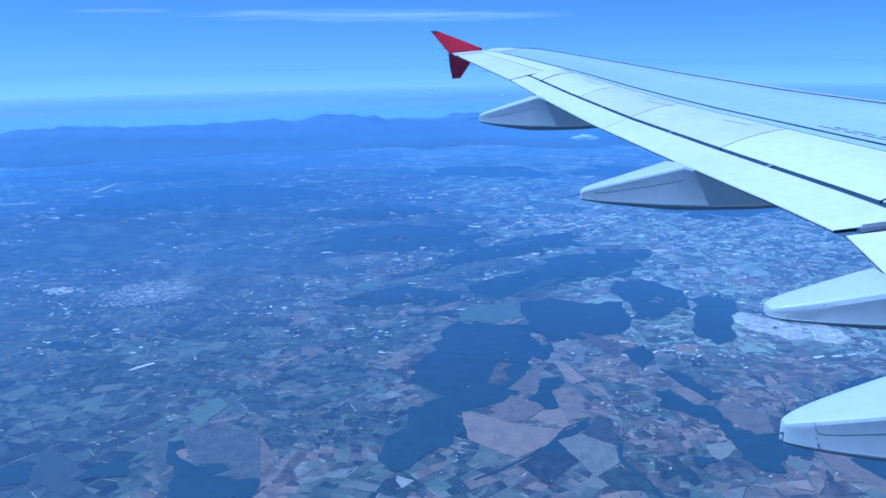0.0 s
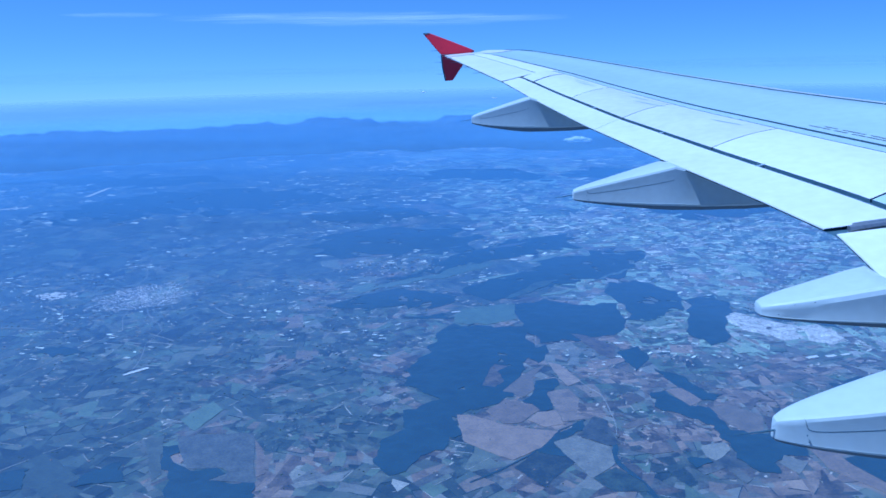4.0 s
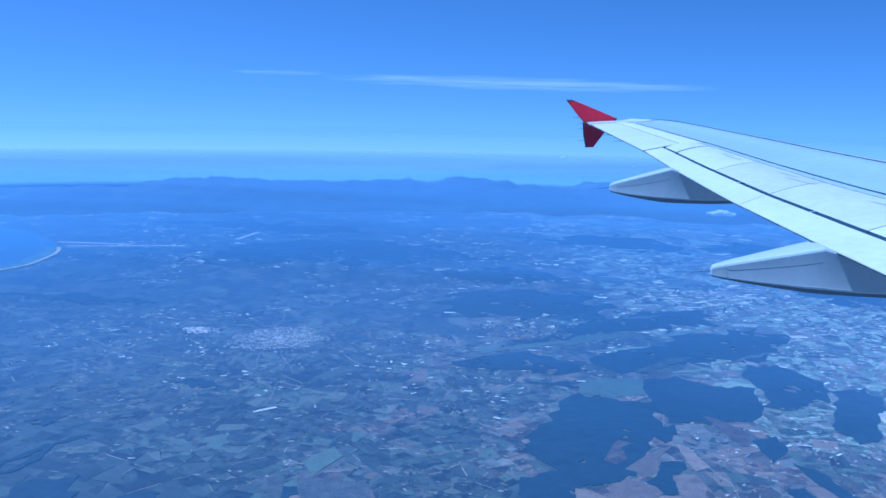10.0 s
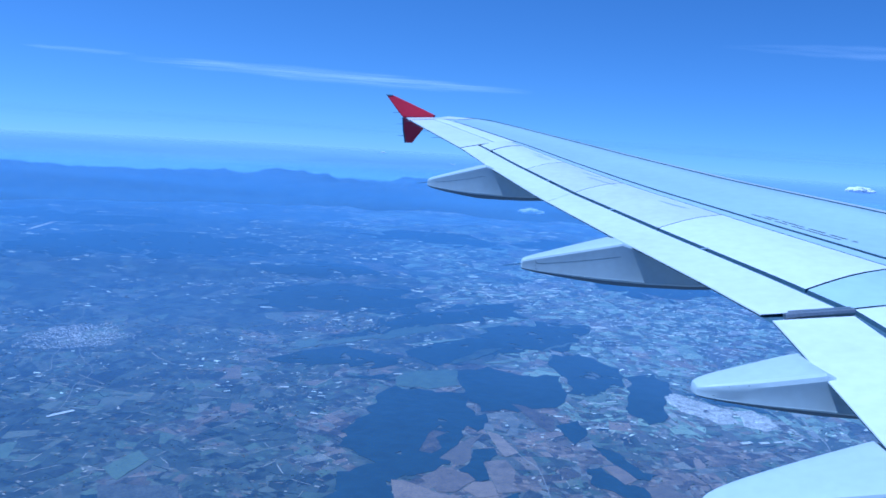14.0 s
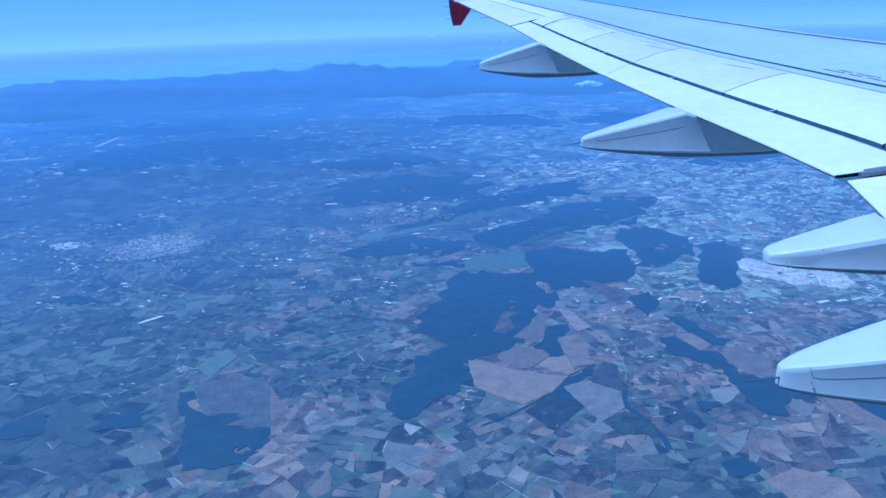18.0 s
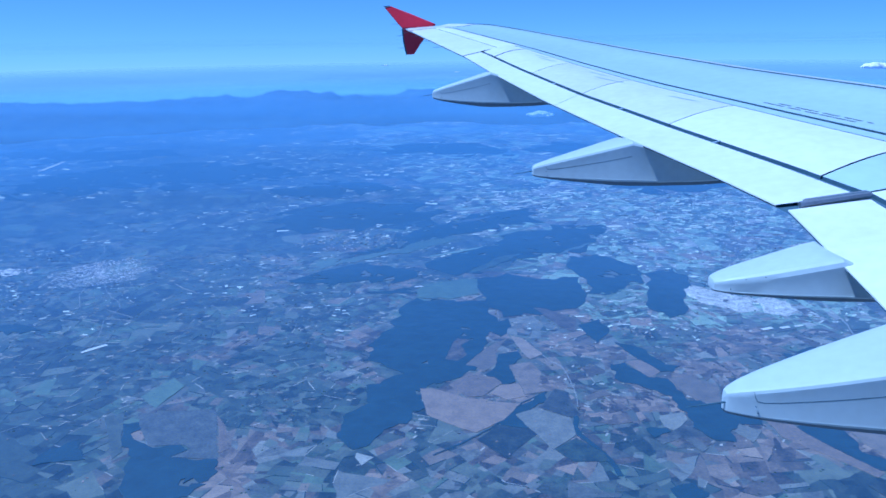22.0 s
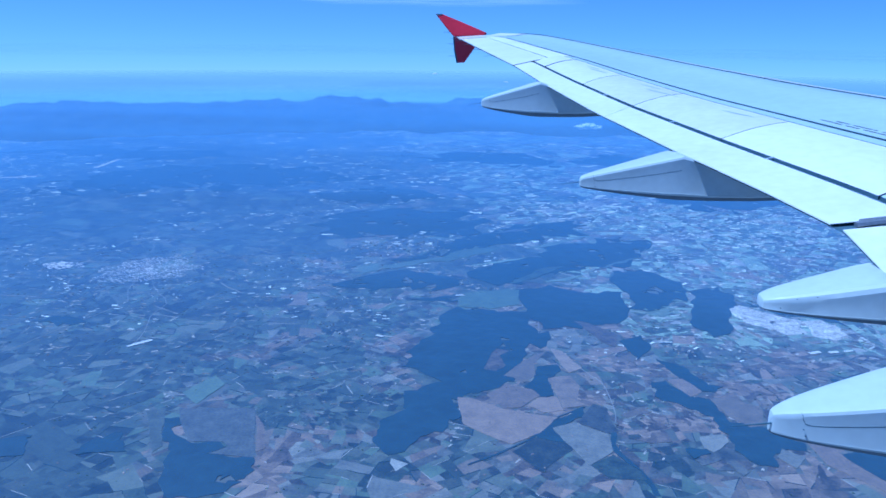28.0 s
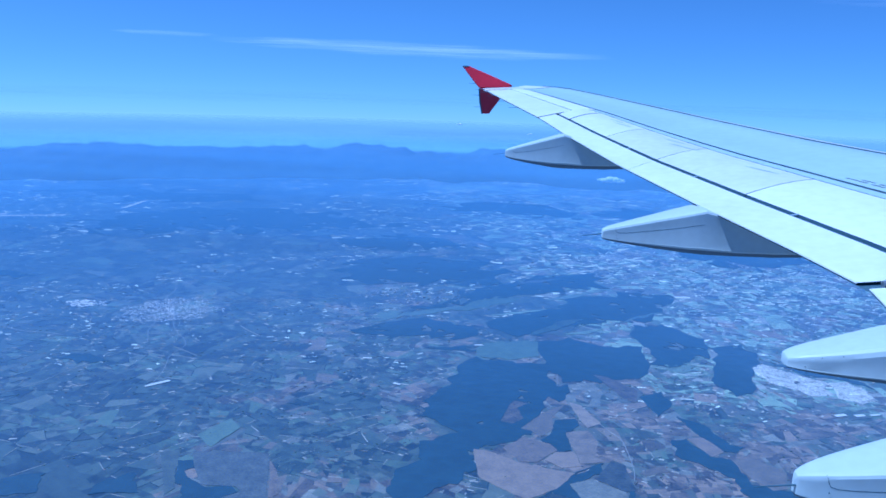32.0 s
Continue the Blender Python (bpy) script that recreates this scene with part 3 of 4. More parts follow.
clearing(RED, (-22, 533), (-8, 552), (11, 545), (17, 536), (3, 515), (-9, 513))
clearing(RED, (8, 520), (16, 533), (29, 536), (33, 515), (20, 509))
clearing(PINK, (23, 567), (30, 572), (40, 575), (47, 555), (43, 533), (48, 524), (33, 518), (29, 538))
clearing(TAN, (24, 487), (40, 497), (61, 483), (62, 461), (46, 442), (33, 468))
clearing(OLIVE, (12, 473), (33, 468), (37, 461), (25, 443), (17, 430), (-1, 453))
clearing(GREEN, (47, 442), (62, 457), (75, 439), (78, 429), (57, 427))
clearing(GREY, (42, 497), (54, 527), (64, 522), (65, 499), (68, 487), (61, 484))
clearing(PINK, (-26, 577), (-22, 608), (-18, 620), (-6, 617), (-15, 605), (-9, 586), (-17, 575))
clearing("brown_plough", (-11, 567), (6, 600), (24, 623), (13, 594), (14, 572), (4, 555), (-3, 565))
clearing(PINK, (26, 629), (36, 623), (45, 603), (51, 591), (40, 580), (35, 594))
clearing(RED, (114, 576), (125, 581), (137, 558), (126, 548))
clearing("brown_plough", (139, 546), (154, 551), (172, 534), (167, 508), (157, 504), (146, 519))
clearing(RED, (173, 534), (187, 526), (195, 504), (190, 492), (178, 498), (169, 508))
clearing("brown_plough", (72, 512), (89, 527), (93, 518), (76, 509))
clearing(PINK, (77, 479), (88, 481), (89, 489), (100, 491), (101, 478), (87, 474))
clearing(TAN, (120, 488), (137, 492), (138, 482), (125, 467), (120, 472))
clearing(TAN, (111, 456), (127, 463), (128, 458), (114, 449))
clearing(TAN, (129, 456), (136, 458), (141, 445), (136, 440))
clearing(TAN, (163, 466), (169, 477), (181, 468), (171, 453))
clearing(RED, (50, 697), (62, 693), (87, 668), (81, 639), (70, 652))
clearing(RED, (188, 486), (199, 496), (203, 475), (212, 454), (228, 428), (234, 419), (228, 413), (217, 428), (201, 447), (191, 460))
clearing("brown_plough", (233, 484), (242, 472), (256, 468), (268, 451), (277, 426), (253, 397), (246, 425), (246, 434), (238, 451), (236, 471))
clearing(OLIVE, (219, 404), (239, 418), (248, 399), (235, 386), (223, 394))
clearing(OLIVE, (-254, 479), (-242, 485), (-236, 468), (-222, 434), (-224, 425))
clearing(GREY, (-233, 485), (-181, 492), (-159, 426), (-189, 428), (-180, 438), (-186, 443), (-208, 441), (-226, 470))
clearing(RED, (-177, 482), (-168, 470), (-156, 439), (-160, 433))
clearing("pale_stubble", (-75, 430), (-75, 436), (-64, 430), (-70, 421))
clearing(GREEN, (-241, 510), (-234, 533), (-229, 542), (-216, 528), (-224, 493))
clearing("meadow", (-63, 729), (-55, 764), (-14, 787), (-2, 783), (-1, 737), (-29, 722))
clearing("green_crop", (-185, 816), (-163, 852), (-125, 882), (-94, 898), (-93, 893), (-121, 866), (-159, 837), (-184, 812))
clearing("meadow", (-102, 885), (-84, 918), (-60, 942), (-26, 954), (-25, 946), (-56, 910), (-79, 888), (-101, 877))
clearing("pale_green", (-56, 868), (-26, 890), (5, 906), (6, 904), (-25, 881), (-56, 866))
clearing("pale_green", (5, 954), (26, 975), (43, 992), (79, 1018), (79, 1014), (43, 974), (26, 958), (6, 950))
clearing("meadow", (-12, 808), (5, 833), (25, 862), (47, 873), (47, 869), (26, 844), (6, 816), (-11, 804))
clearing("pale_green", (27, 817), (48, 836), (68, 849), (68, 847), (48, 825), (27, 815))
clearing("pale_green", (79, 860), (112, 909), (148, 936), (147, 934), (112, 899), (79, 858))
clearing("tan_stubble", (-41, 1026), (-8, 1044), (17, 1064), (17, 1060), (-7, 1028), (-41, 1022))
clearing("grey_fallow", (127, 1018), (144, 1040), (157, 1021), (157, 1015), (142, 1015), (127, 1012))
clearing("pale_green", (-167, 1163), (-132, 1160), (-98, 1158), (-97, 1154), (-129, 1145), (-166, 1159))


def hill(x, y):
    if y < 420 or y > 1700:
        return 0.0
    z = 0.0
    for cx, cy, a, b, turn, h in HILLS:
        u, v = x - cx, y - cy
        if abs(u) + abs(v) < 500:
            c, n = math.cos(turn), math.sin(turn)
            z += h * math.exp(-((u * c + v * n) / a) ** 2 - ((v * c - u * n) / b) ** 2)
    return z


def bay(x, y):
    """Whether a place lies in the bay."""
    u, v = (x + 1530) / 520, (y - 1080) / 390
    return abs(u) ** 1.7 + abs(v) ** 1.7 < 1.0 + 0.1 * rough(x, y, 130, 2.0)


def ground():
    rings, n = [0, 200, 320] + list(range(400, 1700, 26)) + [1720, 1900, 2300, 2900, 3700, 4880], 288
    verts, faces = [(0, 0, 0)], []
    for r in rings[1:]:
        for k in range(n):
            a = 2 * math.pi * k / n
            x, y = r * math.cos(a), r * math.sin(a)
            verts.append((x, y, hill(x, y) - 0.12 if r < 1800 else -0.12))
    for k in range(n):
        faces.append((0, 1 + k, 1 + (k + 1) % n))
    for j in range(len(rings) - 2):
        for k in range(n):
            a, b = 1 + j * n, 1 + (j + 1) * n
            faces.append((a + k, b + k, b + (k + 1) % n, a + (k + 1) % n))
    return tagged(link("ground", verts, faces, M_GROUND), "wide dry plain of hedged farmland under haze", "ground", kind="structure")


soil = ground()


# ---- fields: the plain cut into parcels ----
def cut(poly, p, n):
    left, right = [], []
    for i, a in enumerate(poly):
        b = poly[(i + 1) % len(poly)]
        da, db = (a[0] - p[0]) * n[0] + (a[1] - p[1]) * n[1], (b[0] - p[0]) * n[0] + (b[1] - p[1]) * n[1]
        (left if da <= 0 else right).append(a)
        if da * db < 0:
            t = da / (da - db)
            q = (a[0] + (b[0] - a[0]) * t, a[1] + (b[1] - a[1]) * t)
            left.append(q)
            right.append(q)
    return left, right


def area(poly):
    return 0.5 * abs(sum(a[0] * b[1] - b[0] * a[1] for a, b in zip(poly, poly[1:] + poly[:1])))


def in_view(x, y):
    return -1.75 * y - 60 < x < 0.85 * y + 60


rng = random.Random(11)
parcels, heap = [], [[(-2600, 230), (1500, 230), (1500, 2250), (-2600, 2250)]]
while heap:
    poly = heap.pop()
    cx, cy = sum(p[0] for p in poly) / len(poly), sum(p[1] for p in poly) / len(poly)
    size = area(poly)
    reach = math.hypot(cx, cy)
    want = math.exp(rng.gauss(-0.55, 1.15)) * 130 * max(reach / 560, 0.9) ** 1.7 * (1 + 0.8 * rough(cx, cy, 90, 40.0)) * (1.1 if cy < 470 else 0.42 if cx > 40 and 470 < cy < 760 else 0.7 if cx > -110 and cy < 760 else 0.6)
    if size < 40000 and not in_view(cx, cy):
        continue
    if size < want:
        if size > 5 and not found(CLEARED, cx, cy) and not all(wooded(*p) for p in poly + [(cx, cy)]):
            parcels.append((cx, cy, poly))
        continue
    best, axis = -1, (1, 0)
    for a, b in zip(poly, poly[1:] + poly[:1]):
        d = math.hypot(b[0] - a[0], b[1] - a[1])
        if d > best:
            best, axis = d, ((b[0] - a[0]) / d, (b[1] - a[1]) / d)
    w = rng.gauss(0, 0.19)
    axis = (axis[0] * math.cos(w) - axis[1] * math.sin(w), axis[0] * math.sin(w) + axis[1] * math.cos(w))
    spread = math.sqrt(size) * 0.24
    heap += [q for q in cut(poly, (cx + rng.gauss(0, spread), cy + rng.gauss(0, spread)), axis) if len(q) > 2]

open_land = [p for p in parcels if not bay(p[0], p[1])]
open_land.sort(key=lambda p: math.hypot(p[0] - 20, p[1] - 380))
NEAR = 260
KINDS = list(CROPS)


def crop(x, y):
    """Red earth in some districts, green or fallow in others, with strays everywhere."""
    if x > 60 - 0.3 * (y - 800) and y > 650 and rng.random() < 0.8:
        return rng.choice(["pale_stubble", "pale_green", "pale_green", "green_crop", "pale_green", "pale_green", "tan_stubble"])
    v = 0.45 + 0.9 * rough(x, y, 60, 9.0) + 0.5 * rough(x, y, 22, 17.0) + rng.gauss(0, 0.15)
    v += 0.05 if -230 < x < -40 and y < 470 else 0.14 if x > -30 and y < 800 else 0.14 if x > 60 else -0.44 if x < -260 and y < 620 else -0.3
    if y < 450:
        v -= 0.13
    if x < -250:
        v = 0.02 + 0.42 * max(v, 0.0)
    ladder = ["dark_scrub", "olive", "green_crop", "olive", "grey_fallow", "brown_plough", "tan_stubble", "red_soil", "pink_soil", "red_soil"]
    return ladder[min(max(int(v * 10), 0), 9)]


def bent(poly):
    """A parcel's edges, drawn along the lie of the land instead of straight."""
    out = []
    reach = math.hypot(*poly[0])
    step, k = max(7.0, reach / 60), max(1.0, reach / 650)
    for a, b in zip(poly, poly[1:] + poly[:1]):
        m = max(1, min(8, int(math.hypot(b[0] - a[0], b[1] - a[1]) / step)))
        for i in range(m):
            x, y = a[0] + (b[0] - a[0]) * i / m, a[1] + (b[1] - a[1]) * i / m
            out.append((x + k * (9 * rough(x, y, 60, 61.0) + 3.2 * rough(x, y, 17, 62.0)), y + k * (9 * rough(x, y, 60, 63.0) + 3.2 * rough(x, y, 17, 64.0))))
    return out


def slab(poly, cx, cy, gap, top):
    """The top ring and foot ring of a parcel, drawn in from its neighbours."""
    m = math.sqrt(area(poly))
    s = max(1 - gap / m, 0.6)
    ring = [(cx + (x - cx) * s, cy + (y - cy) * s) for x, y in poly]
    return [(x, y, hill(x, y) + top) for x, y in ring] + [(x, y, hill(x, y) - 0.5) for x, y in ring]


for kind, outline, _ in CLEARED:
    cx, cy = sum(p[0] for p in outline) / len(outline), sum(p[1] for p in outline) / len(outline)
    n = len(outline)
    ring = [(x - cx, y - cy, hill(x, y) + 0.3) for x, y in outline] + [(x - cx, y - cy, hill(x, y) - 0.5) for x, y in outline]
    ob = link("field", ring, [tuple(range(n))] + [(i, n + i, n + (i + 1) % n, (i + 1) % n) for i in range(n)], CROP_ONE[kind], soil)
    ob.location = (cx, cy, 0)

verts, faces, index = [], [], []
tracks, hedges = [], []
x_right = lambda x, y: x > -60 and y < 640
for k, (cx, cy, poly) in enumerate(open_land):
    poly = bent(poly)
    cx, cy = sum(p[0] for p in poly) / len(poly), sum(p[1] for p in poly) / len(poly)
    if cy < 680 and rng.random() < 0.2 and area(poly) > 45:
        hedges.append(poly[len(poly) // 3:2 * len(poly) // 3 + 1])
    if cy < 950 and rng.random() < (0.1 if x_right(cx, cy) else 0.16) and area(poly) > 40:
        tracks.append(poly[:max(2, len(poly) // 3)])
    kind = crop(cx, cy)
    top = rng.uniform(0.02, 0.1)
    ring = slab(poly, cx, cy, rng.uniform(-0.4, 0.1) if cy < 850 else -0.8, top)
    n = len(poly)
    quads = [tuple(range(n))] + [(i, n + i, n + (i + 1) % n, (i + 1) % n) for i in range(n)]
    if k < NEAR:
        mid = Vector((cx, cy, 0))
        ob = link("field", [Vector(p) - mid for p in ring], quads, CROP_ONE[kind], soil)
        ob.location = mid
    else:
        base = len(verts)
        verts += ring
        faces += [tuple(base + i for i in q) for q in quads]
        index += [KINDS.index(kind)] * len(quads)
far_fields = link("far_fields", verts, faces, [CROP_ALL[k] for k in KINDS], soil, index=index)
tagged(far_fields, "patchwork of far brown and green fields", kind="stuff")


def lines(name, runs, wide, high, mat):
    """Low bands along some of the parcels' edges."""
    verts, faces = [], []
    for run in runs:
        for (ax, ay), (bx, by) in zip(run, run[1:]):
            d = math.hypot(bx - ax, by - ay)
            if d < 0.5:
                continue
            w = wide * rng.uniform(0.7, 1.3) * (1 + ay / 420)
            nx, ny, base = -(by - ay) / d * w, (bx - ax) / d * w, len(verts)
            for x, y, s in ((ax, ay, -1), (bx, by, -1), (bx, by, 1), (ax, ay, 1)):
                verts.append((x + nx * s, y + ny * s, hill(x, y) + high))
            verts += [(x, y, z - high - 0.1) for x, y, z in verts[base:base + 4]]
            faces += [tuple(base + i for i in range(4))] + [(base + i, base + 4 + i, base + 4 + (i + 1) % 4, base + (i + 1) % 4) for i in range(4)]
    return link(name, verts, faces, mat, soil)


tagged(lines("farm_tracks", tracks, 0.10, 0.22, M_TRACK), "thin pale farm tracks along the fields", kind="stuff")
tagged(lines("hedgerows", hedges, 0.14, 0.2, M_WOOD), "dark hedgerows between the fields", kind="stuff")


# ---- woods: canopies over the outlines, open where a field lies inside ----
def grove(label, outline, box, dice):
    points, edges = [], []
    for ring in [outline] + [o for _, o, b in CLEARED if b[0] < box[1] and b[1] > box[0] and b[2] < box[3] and b[3] > box[2]]:
        base, n = len(points), len(ring)
        points += [Vector(p) for p in ring]
        edges += [(base + i, base + (i + 1) % n) for i in range(n)]
    step = max(5.0, box[2] / 110)
    for i in range(int((box[1] - box[0]) / step) + 1):
        for j in range(int((box[3] - box[2]) / step) + 1):
            x, y = box[0] + (i + dice.random()) * step, box[2] + (j + dice.random()) * step
            if inside(outline, x, y):
                points.append(Vector((x, y)))
    flat, _, tris, *_ = delaunay_2d_cdt(points, edges, [], 0, 1e-4)
    keep, seen = [], {}
    for tri in tris:
        x, y = sum(flat[i].x for i in tri) / 3, sum(flat[i].y for i in tri) / 3
        gap = rough(x, y, 26, 81.0) + 0.7 * rough(x, y, 9, 82.0) > (0.52 if box[2] > 700 else 0.75)
        if inside(outline, x, y) and not gap and not found(CLEARED, x, y):
            keep.append(tuple(tri))
            for a, b in zip(tri, tri[1:] + tri[:1]):
                seen[(a, b)] = True
    verts = [(p.x, p.y, hill(p.x, p.y) + (0.36 + 0.15 * rough(p.x, p.y, 9, 4.4) + 0.12 * dice.random()) * min(1.0, 520 / box[2])) for p in flat]
    n = len(verts)
    verts += [(p.x, p.y, hill(p.x, p.y) - 0.3) for p in flat]
    keep += [(a, n + a, n + b, b) for a, b in seen if (b, a) not in seen]
    return tagged(link("woodland", verts, keep, M_WOOD), label, "woodland", kind="stuff")


for label, outline, box in WOODS:
    grove(label, outline, box, rng)


# ---- trees and houses, far below ----
def scatter(name, places, mat, label, shape, category):
    verts, faces = [], []
    for x, y, s, turn, h in places:
        shape(verts, faces, x, y, hill(x, y) - 0.1, s, turn, h)
    return tagged(link(name, verts, faces, mat), label, category, kind="stuff")


def house(verts, faces, x, y, z, s, turn, h):
    c, n, b = math.cos(turn), math.sin(turn), len(verts)
    a, w = s * 0.5, s * 0.32
    for u, v, k in ((-a, -w, 0), (a, -w, 0), (a, w, 0), (-a, w, 0), (-a, -w, h), (a, -w, h), (a, w, h), (-a, w, h), (-a, 0, h * 1.4), (a, 0, h * 1.4)):
        verts.append((x + u * c - v * n, y + u * n + v * c, z + k))
    faces.extend([(b, b + 1, b + 5, b + 4), (b + 2, b + 3, b + 7, b + 6), (b + 1, b + 2, b + 6, b + 9, b + 5), (b + 3, b, b + 4, b + 8, b + 7), (b + 4, b + 5, b + 9, b + 8), (b + 6, b + 7, b + 8, b + 9)])


def clump(verts, faces, x, y, z, s, turn, h):
    b = len(verts)
    for k, (r, t) in enumerate(((0.5, 0.0), (0.62, 0.45), (0.3, 0.9))):
        for i in range(5):
            a = turn + i * 1.2566 + k * 0.6
            verts.append((x + s * r * math.cos(a), y + s * r * math.sin(a), z + h * t))
    for k in range(2):
        for i in range(5):
            p, q = b + k * 5, b + k * 5 + 5
            faces.append((p + i, p + (i + 1) % 5, q + (i + 1) % 5, q + i))
    faces.append(tuple(b + 10 + i for i in range(5)))


def strewn(n, x0, x1, y0, y1, keep, sizes, height):
    out = []
    while len(out) < n:
        x, y = rng.uniform(x0, x1), rng.uniform(y0, y1)
        if in_view(x, y) and not bay(x, y) and keep(x, y):
            s = (sizes[0] + (sizes[1] - sizes[0]) * rng.random() ** 2.2) * (0.8 + y / 1500)
            out.append((x, y, s, rng.uniform(0, 3.14), s * height))
    return out


def ringed(n, cx, cy, a, b, sizes, height=0.5):
    out = []
    for _ in range(n):
        w = rng.uniform(0, 6.283)
        r = rng.random() ** 0.6 * (1 + 0.5 * rough(2 * math.cos(w), 2 * math.sin(w), 1.0, cx))
        s = rng.uniform(*sizes)
        out.append((cx + a * r * math.cos(w), cy + b * r * math.sin(w), s, 0.3 + rng.choice((0, 1.57)) + rng.gauss(0, 0.1), s * height))
    return out


lived = lambda x, y: rough(x, y, 120, 21.0) + 0.5 * rough(x, y, 40, 2.0) > -0.1 and not wooded(x, y)
homes = strewn(1700, -1500, 1100, 360, 1200, lived, (0.5, 1.5), 0.25)
homes.sort(key=lambda p: math.hypot(p[0] - 20, p[1] - 380))


def farmhouse():
    """A small gabled house one unit long, to be copied."""
    home = thing("farmhouse", "small white farmhouse with a pale gabled roof among fields", "house", "farmhouses on the plain")
    a, w, h = 0.5, 0.32, 0.3
    bm = bmesh.new()
    low = [bm.verts.new(p) for p in ((-a, -w, 0), (a, -w, 0), (a, w, 0), (-a, w, 0))]
    top = [bm.verts.new(p) for p in ((-a, -w, h), (a, -w, h), (a, w, h), (-a, w, h))]
    ends = [bm.verts.new((-a, 0, h * 1.5)), bm.verts.new((a, 0, h * 1.5))]
    for q in ((low[0], low[1], top[1], top[0]), (low[2], low[3], top[3], top[2]), (low[1], low[2], top[2], ends[1], top[1]), (low[3], low[0], top[0], ends[0], top[3])):
        bm.faces.new(q)
    part("walls", bm, M_HOUSE, home)
    rings = [[Vector((x, -w * 1.12, h * 0.95)), Vector((x, 0, h * 1.54)), Vector((x, w * 1.12, h * 0.95)), Vector((x, 0, h * 1.44))] for x in (-a * 1.06, a * 1.06)]
    part("roof", lofted(rings), M_TILE, home, "pale clay-tiled gabled roof")
    return home


first = farmhouse()
for k, (x, y, s, turn, h) in enumerate(homes[:220]):
    spot = pose(x, y, hill(x, y) - 0.05, 0, 0, math.degrees(turn))
    ob = first if k == 0 else copy_thing(first, spot)
    ob.matrix_basis = spot
    ob.scale = (s, s, s)
scatter("farm_houses", homes[220:], M_HOUSE, "scattered white farmhouses and sheds on the plain", house, "houses")


def warehouse(x, y, length, wide, turn):
    """A long low shed with a shallow bright roof."""
    shed = thing("warehouse", "long white warehouse with a shallow pale roof", "warehouse", "warehouses on the plain")
    a, w, h = length / 2, wide / 2, 0.5
    rings = [[Vector((u, -w, 0)), Vector((u, -w, h)), Vector((u, w, h)), Vector((u, w, 0))] for u in (-a, a)]
    part("walls", lofted(rings), M_HOUSE, shed)
    rings = [[Vector((u, -w * 1.05, h)), Vector((u, 0, h * 1.25)), Vector((u, w * 1.05, h)), Vector((u, 0, h * 1.05))] for u in (-a * 1.02, a * 1.02)]
    part("roof", lofted(rings), M_ROOF, shed, "bright white sheet roof")
    shed.matrix_basis = pose(x, y, hill(x, y), 0, 0, turn)


for x, y, length, wide, turn in ((-316, 600, 17, 4, 50), (-322, 592, 6, 3, 50), (246, 648, 11, 4, 25), (262, 651, 9, 4, 20), (275, 655, 8, 3, 20), (176, 1010, 20, 9, 10), (-160, 700, 8, 3, 10), (-120, 640, 7, 3, -20), (-60, 760, 9, 3, 15)):
    warehouse(x, y, length, wide, turn)


def plot(verts, faces, x, y, z, s, turn, h):
    """A flat pale yard or greenhouse roof of uneven outline."""
    c, n, b = math.cos(turn), math.sin(turn), len(verts)
    a, w = rng.uniform(0.22, 0.6), rng.uniform(0.1, 0.2)
    ring = [(p * a * rng.uniform(0.7, 1.1), q * w * rng.uniform(0.6, 1.2)) for p, q in ((-1, -1), (1, -1), (1, 1), (-1, 1))]
    for k in (0.0, 0.28):
        for u, v in ring:
            verts.append((x + s * (u * c - v * n), y + s * (u * n + v * c), z + k))
    faces.extend([(b + 4, b + 5, b + 6, b + 7)] + [(b + i, b + (i + 1) % 4, b + 4 + (i + 1) % 4, b + 4 + i) for i in range(4)])


busy = lambda x, y: rough(x, y, 170, 21.0) + 0.6 * rough(x, y, 50, 2.0) + (0.3 if x > 40 else 0.0) > 0.12 and not wooded(x, y)
level = lambda places: [(x, y, s, rng.gauss(0.1, 0.6), h) for x, y, s, _, h in places]
scatter("pale_plots", level(strewn(5200, -1300, 1000, 620, 1250, busy, (1.2, 7.0), 0.1)), M_PLOT, "pale yards and greenhouses between fields", plot, "plots")
scatter("valley_plots", level(strewn(2700, -60, 900, 780, 1600, lambda x, y: not wooded(x, y) and x > 60 - 0.3 * (y - 800), (1.5, 8.0), 0.1)), M_PLOT, "pale yards and barns on the eastern plain", plot, "plots")
scatter("garden_plots", level(strewn(2600, -560, 40, 460, 880, lambda x, y: not wooded(x, y) and rough(x, y, 60, 8.0) + 0.6 * rough(x, y, 18, 9.0) > 0.0, (0.8, 5.5), 0.1)), M_YARD, "small pale yards and sheds among the fields", plot, "plots")
scatter("far_plots", level(strewn(2600, -1900, 1600, 1150, 2250, busy, (4, 18.0), 0.1)), M_PLOT, "pale far settlements in haze", plot, "plots")
scatter("field_yards", [(x, y, s, rng.choice((-0.35, 1.1)) + rng.gauss(0, 0.15), h) for x, y, s, _, h in strewn(2200, -60, 420, 440, 800, lambda x, y: not wooded(x, y) and rough(x, y, 45, 14.0) > -0.2 - 0.001 * (y - 560), (0.6, 6.0), 0.1)], M_YARD, "pale strips and yards along red fields", plot, "plots")
scatter("far_yards", level(strewn(2500, -700, 1100, 950, 1900, lambda x, y: not wooded(x, y) and x > -250 - 0.3 * (y - 950) and rough(x, y, 90, 12.0) > -0.15, (2.5, 11.0), 0.1)), M_PLOT, "pale yards and roofs across the far plain", plot, "plots")
scatter("tiled_houses", strewn(900, -1000, 900, 380, 1200, lived, (0.5, 1.4), 0.35), M_TILE, "scattered clay-roofed farmhouses", house, "houses")
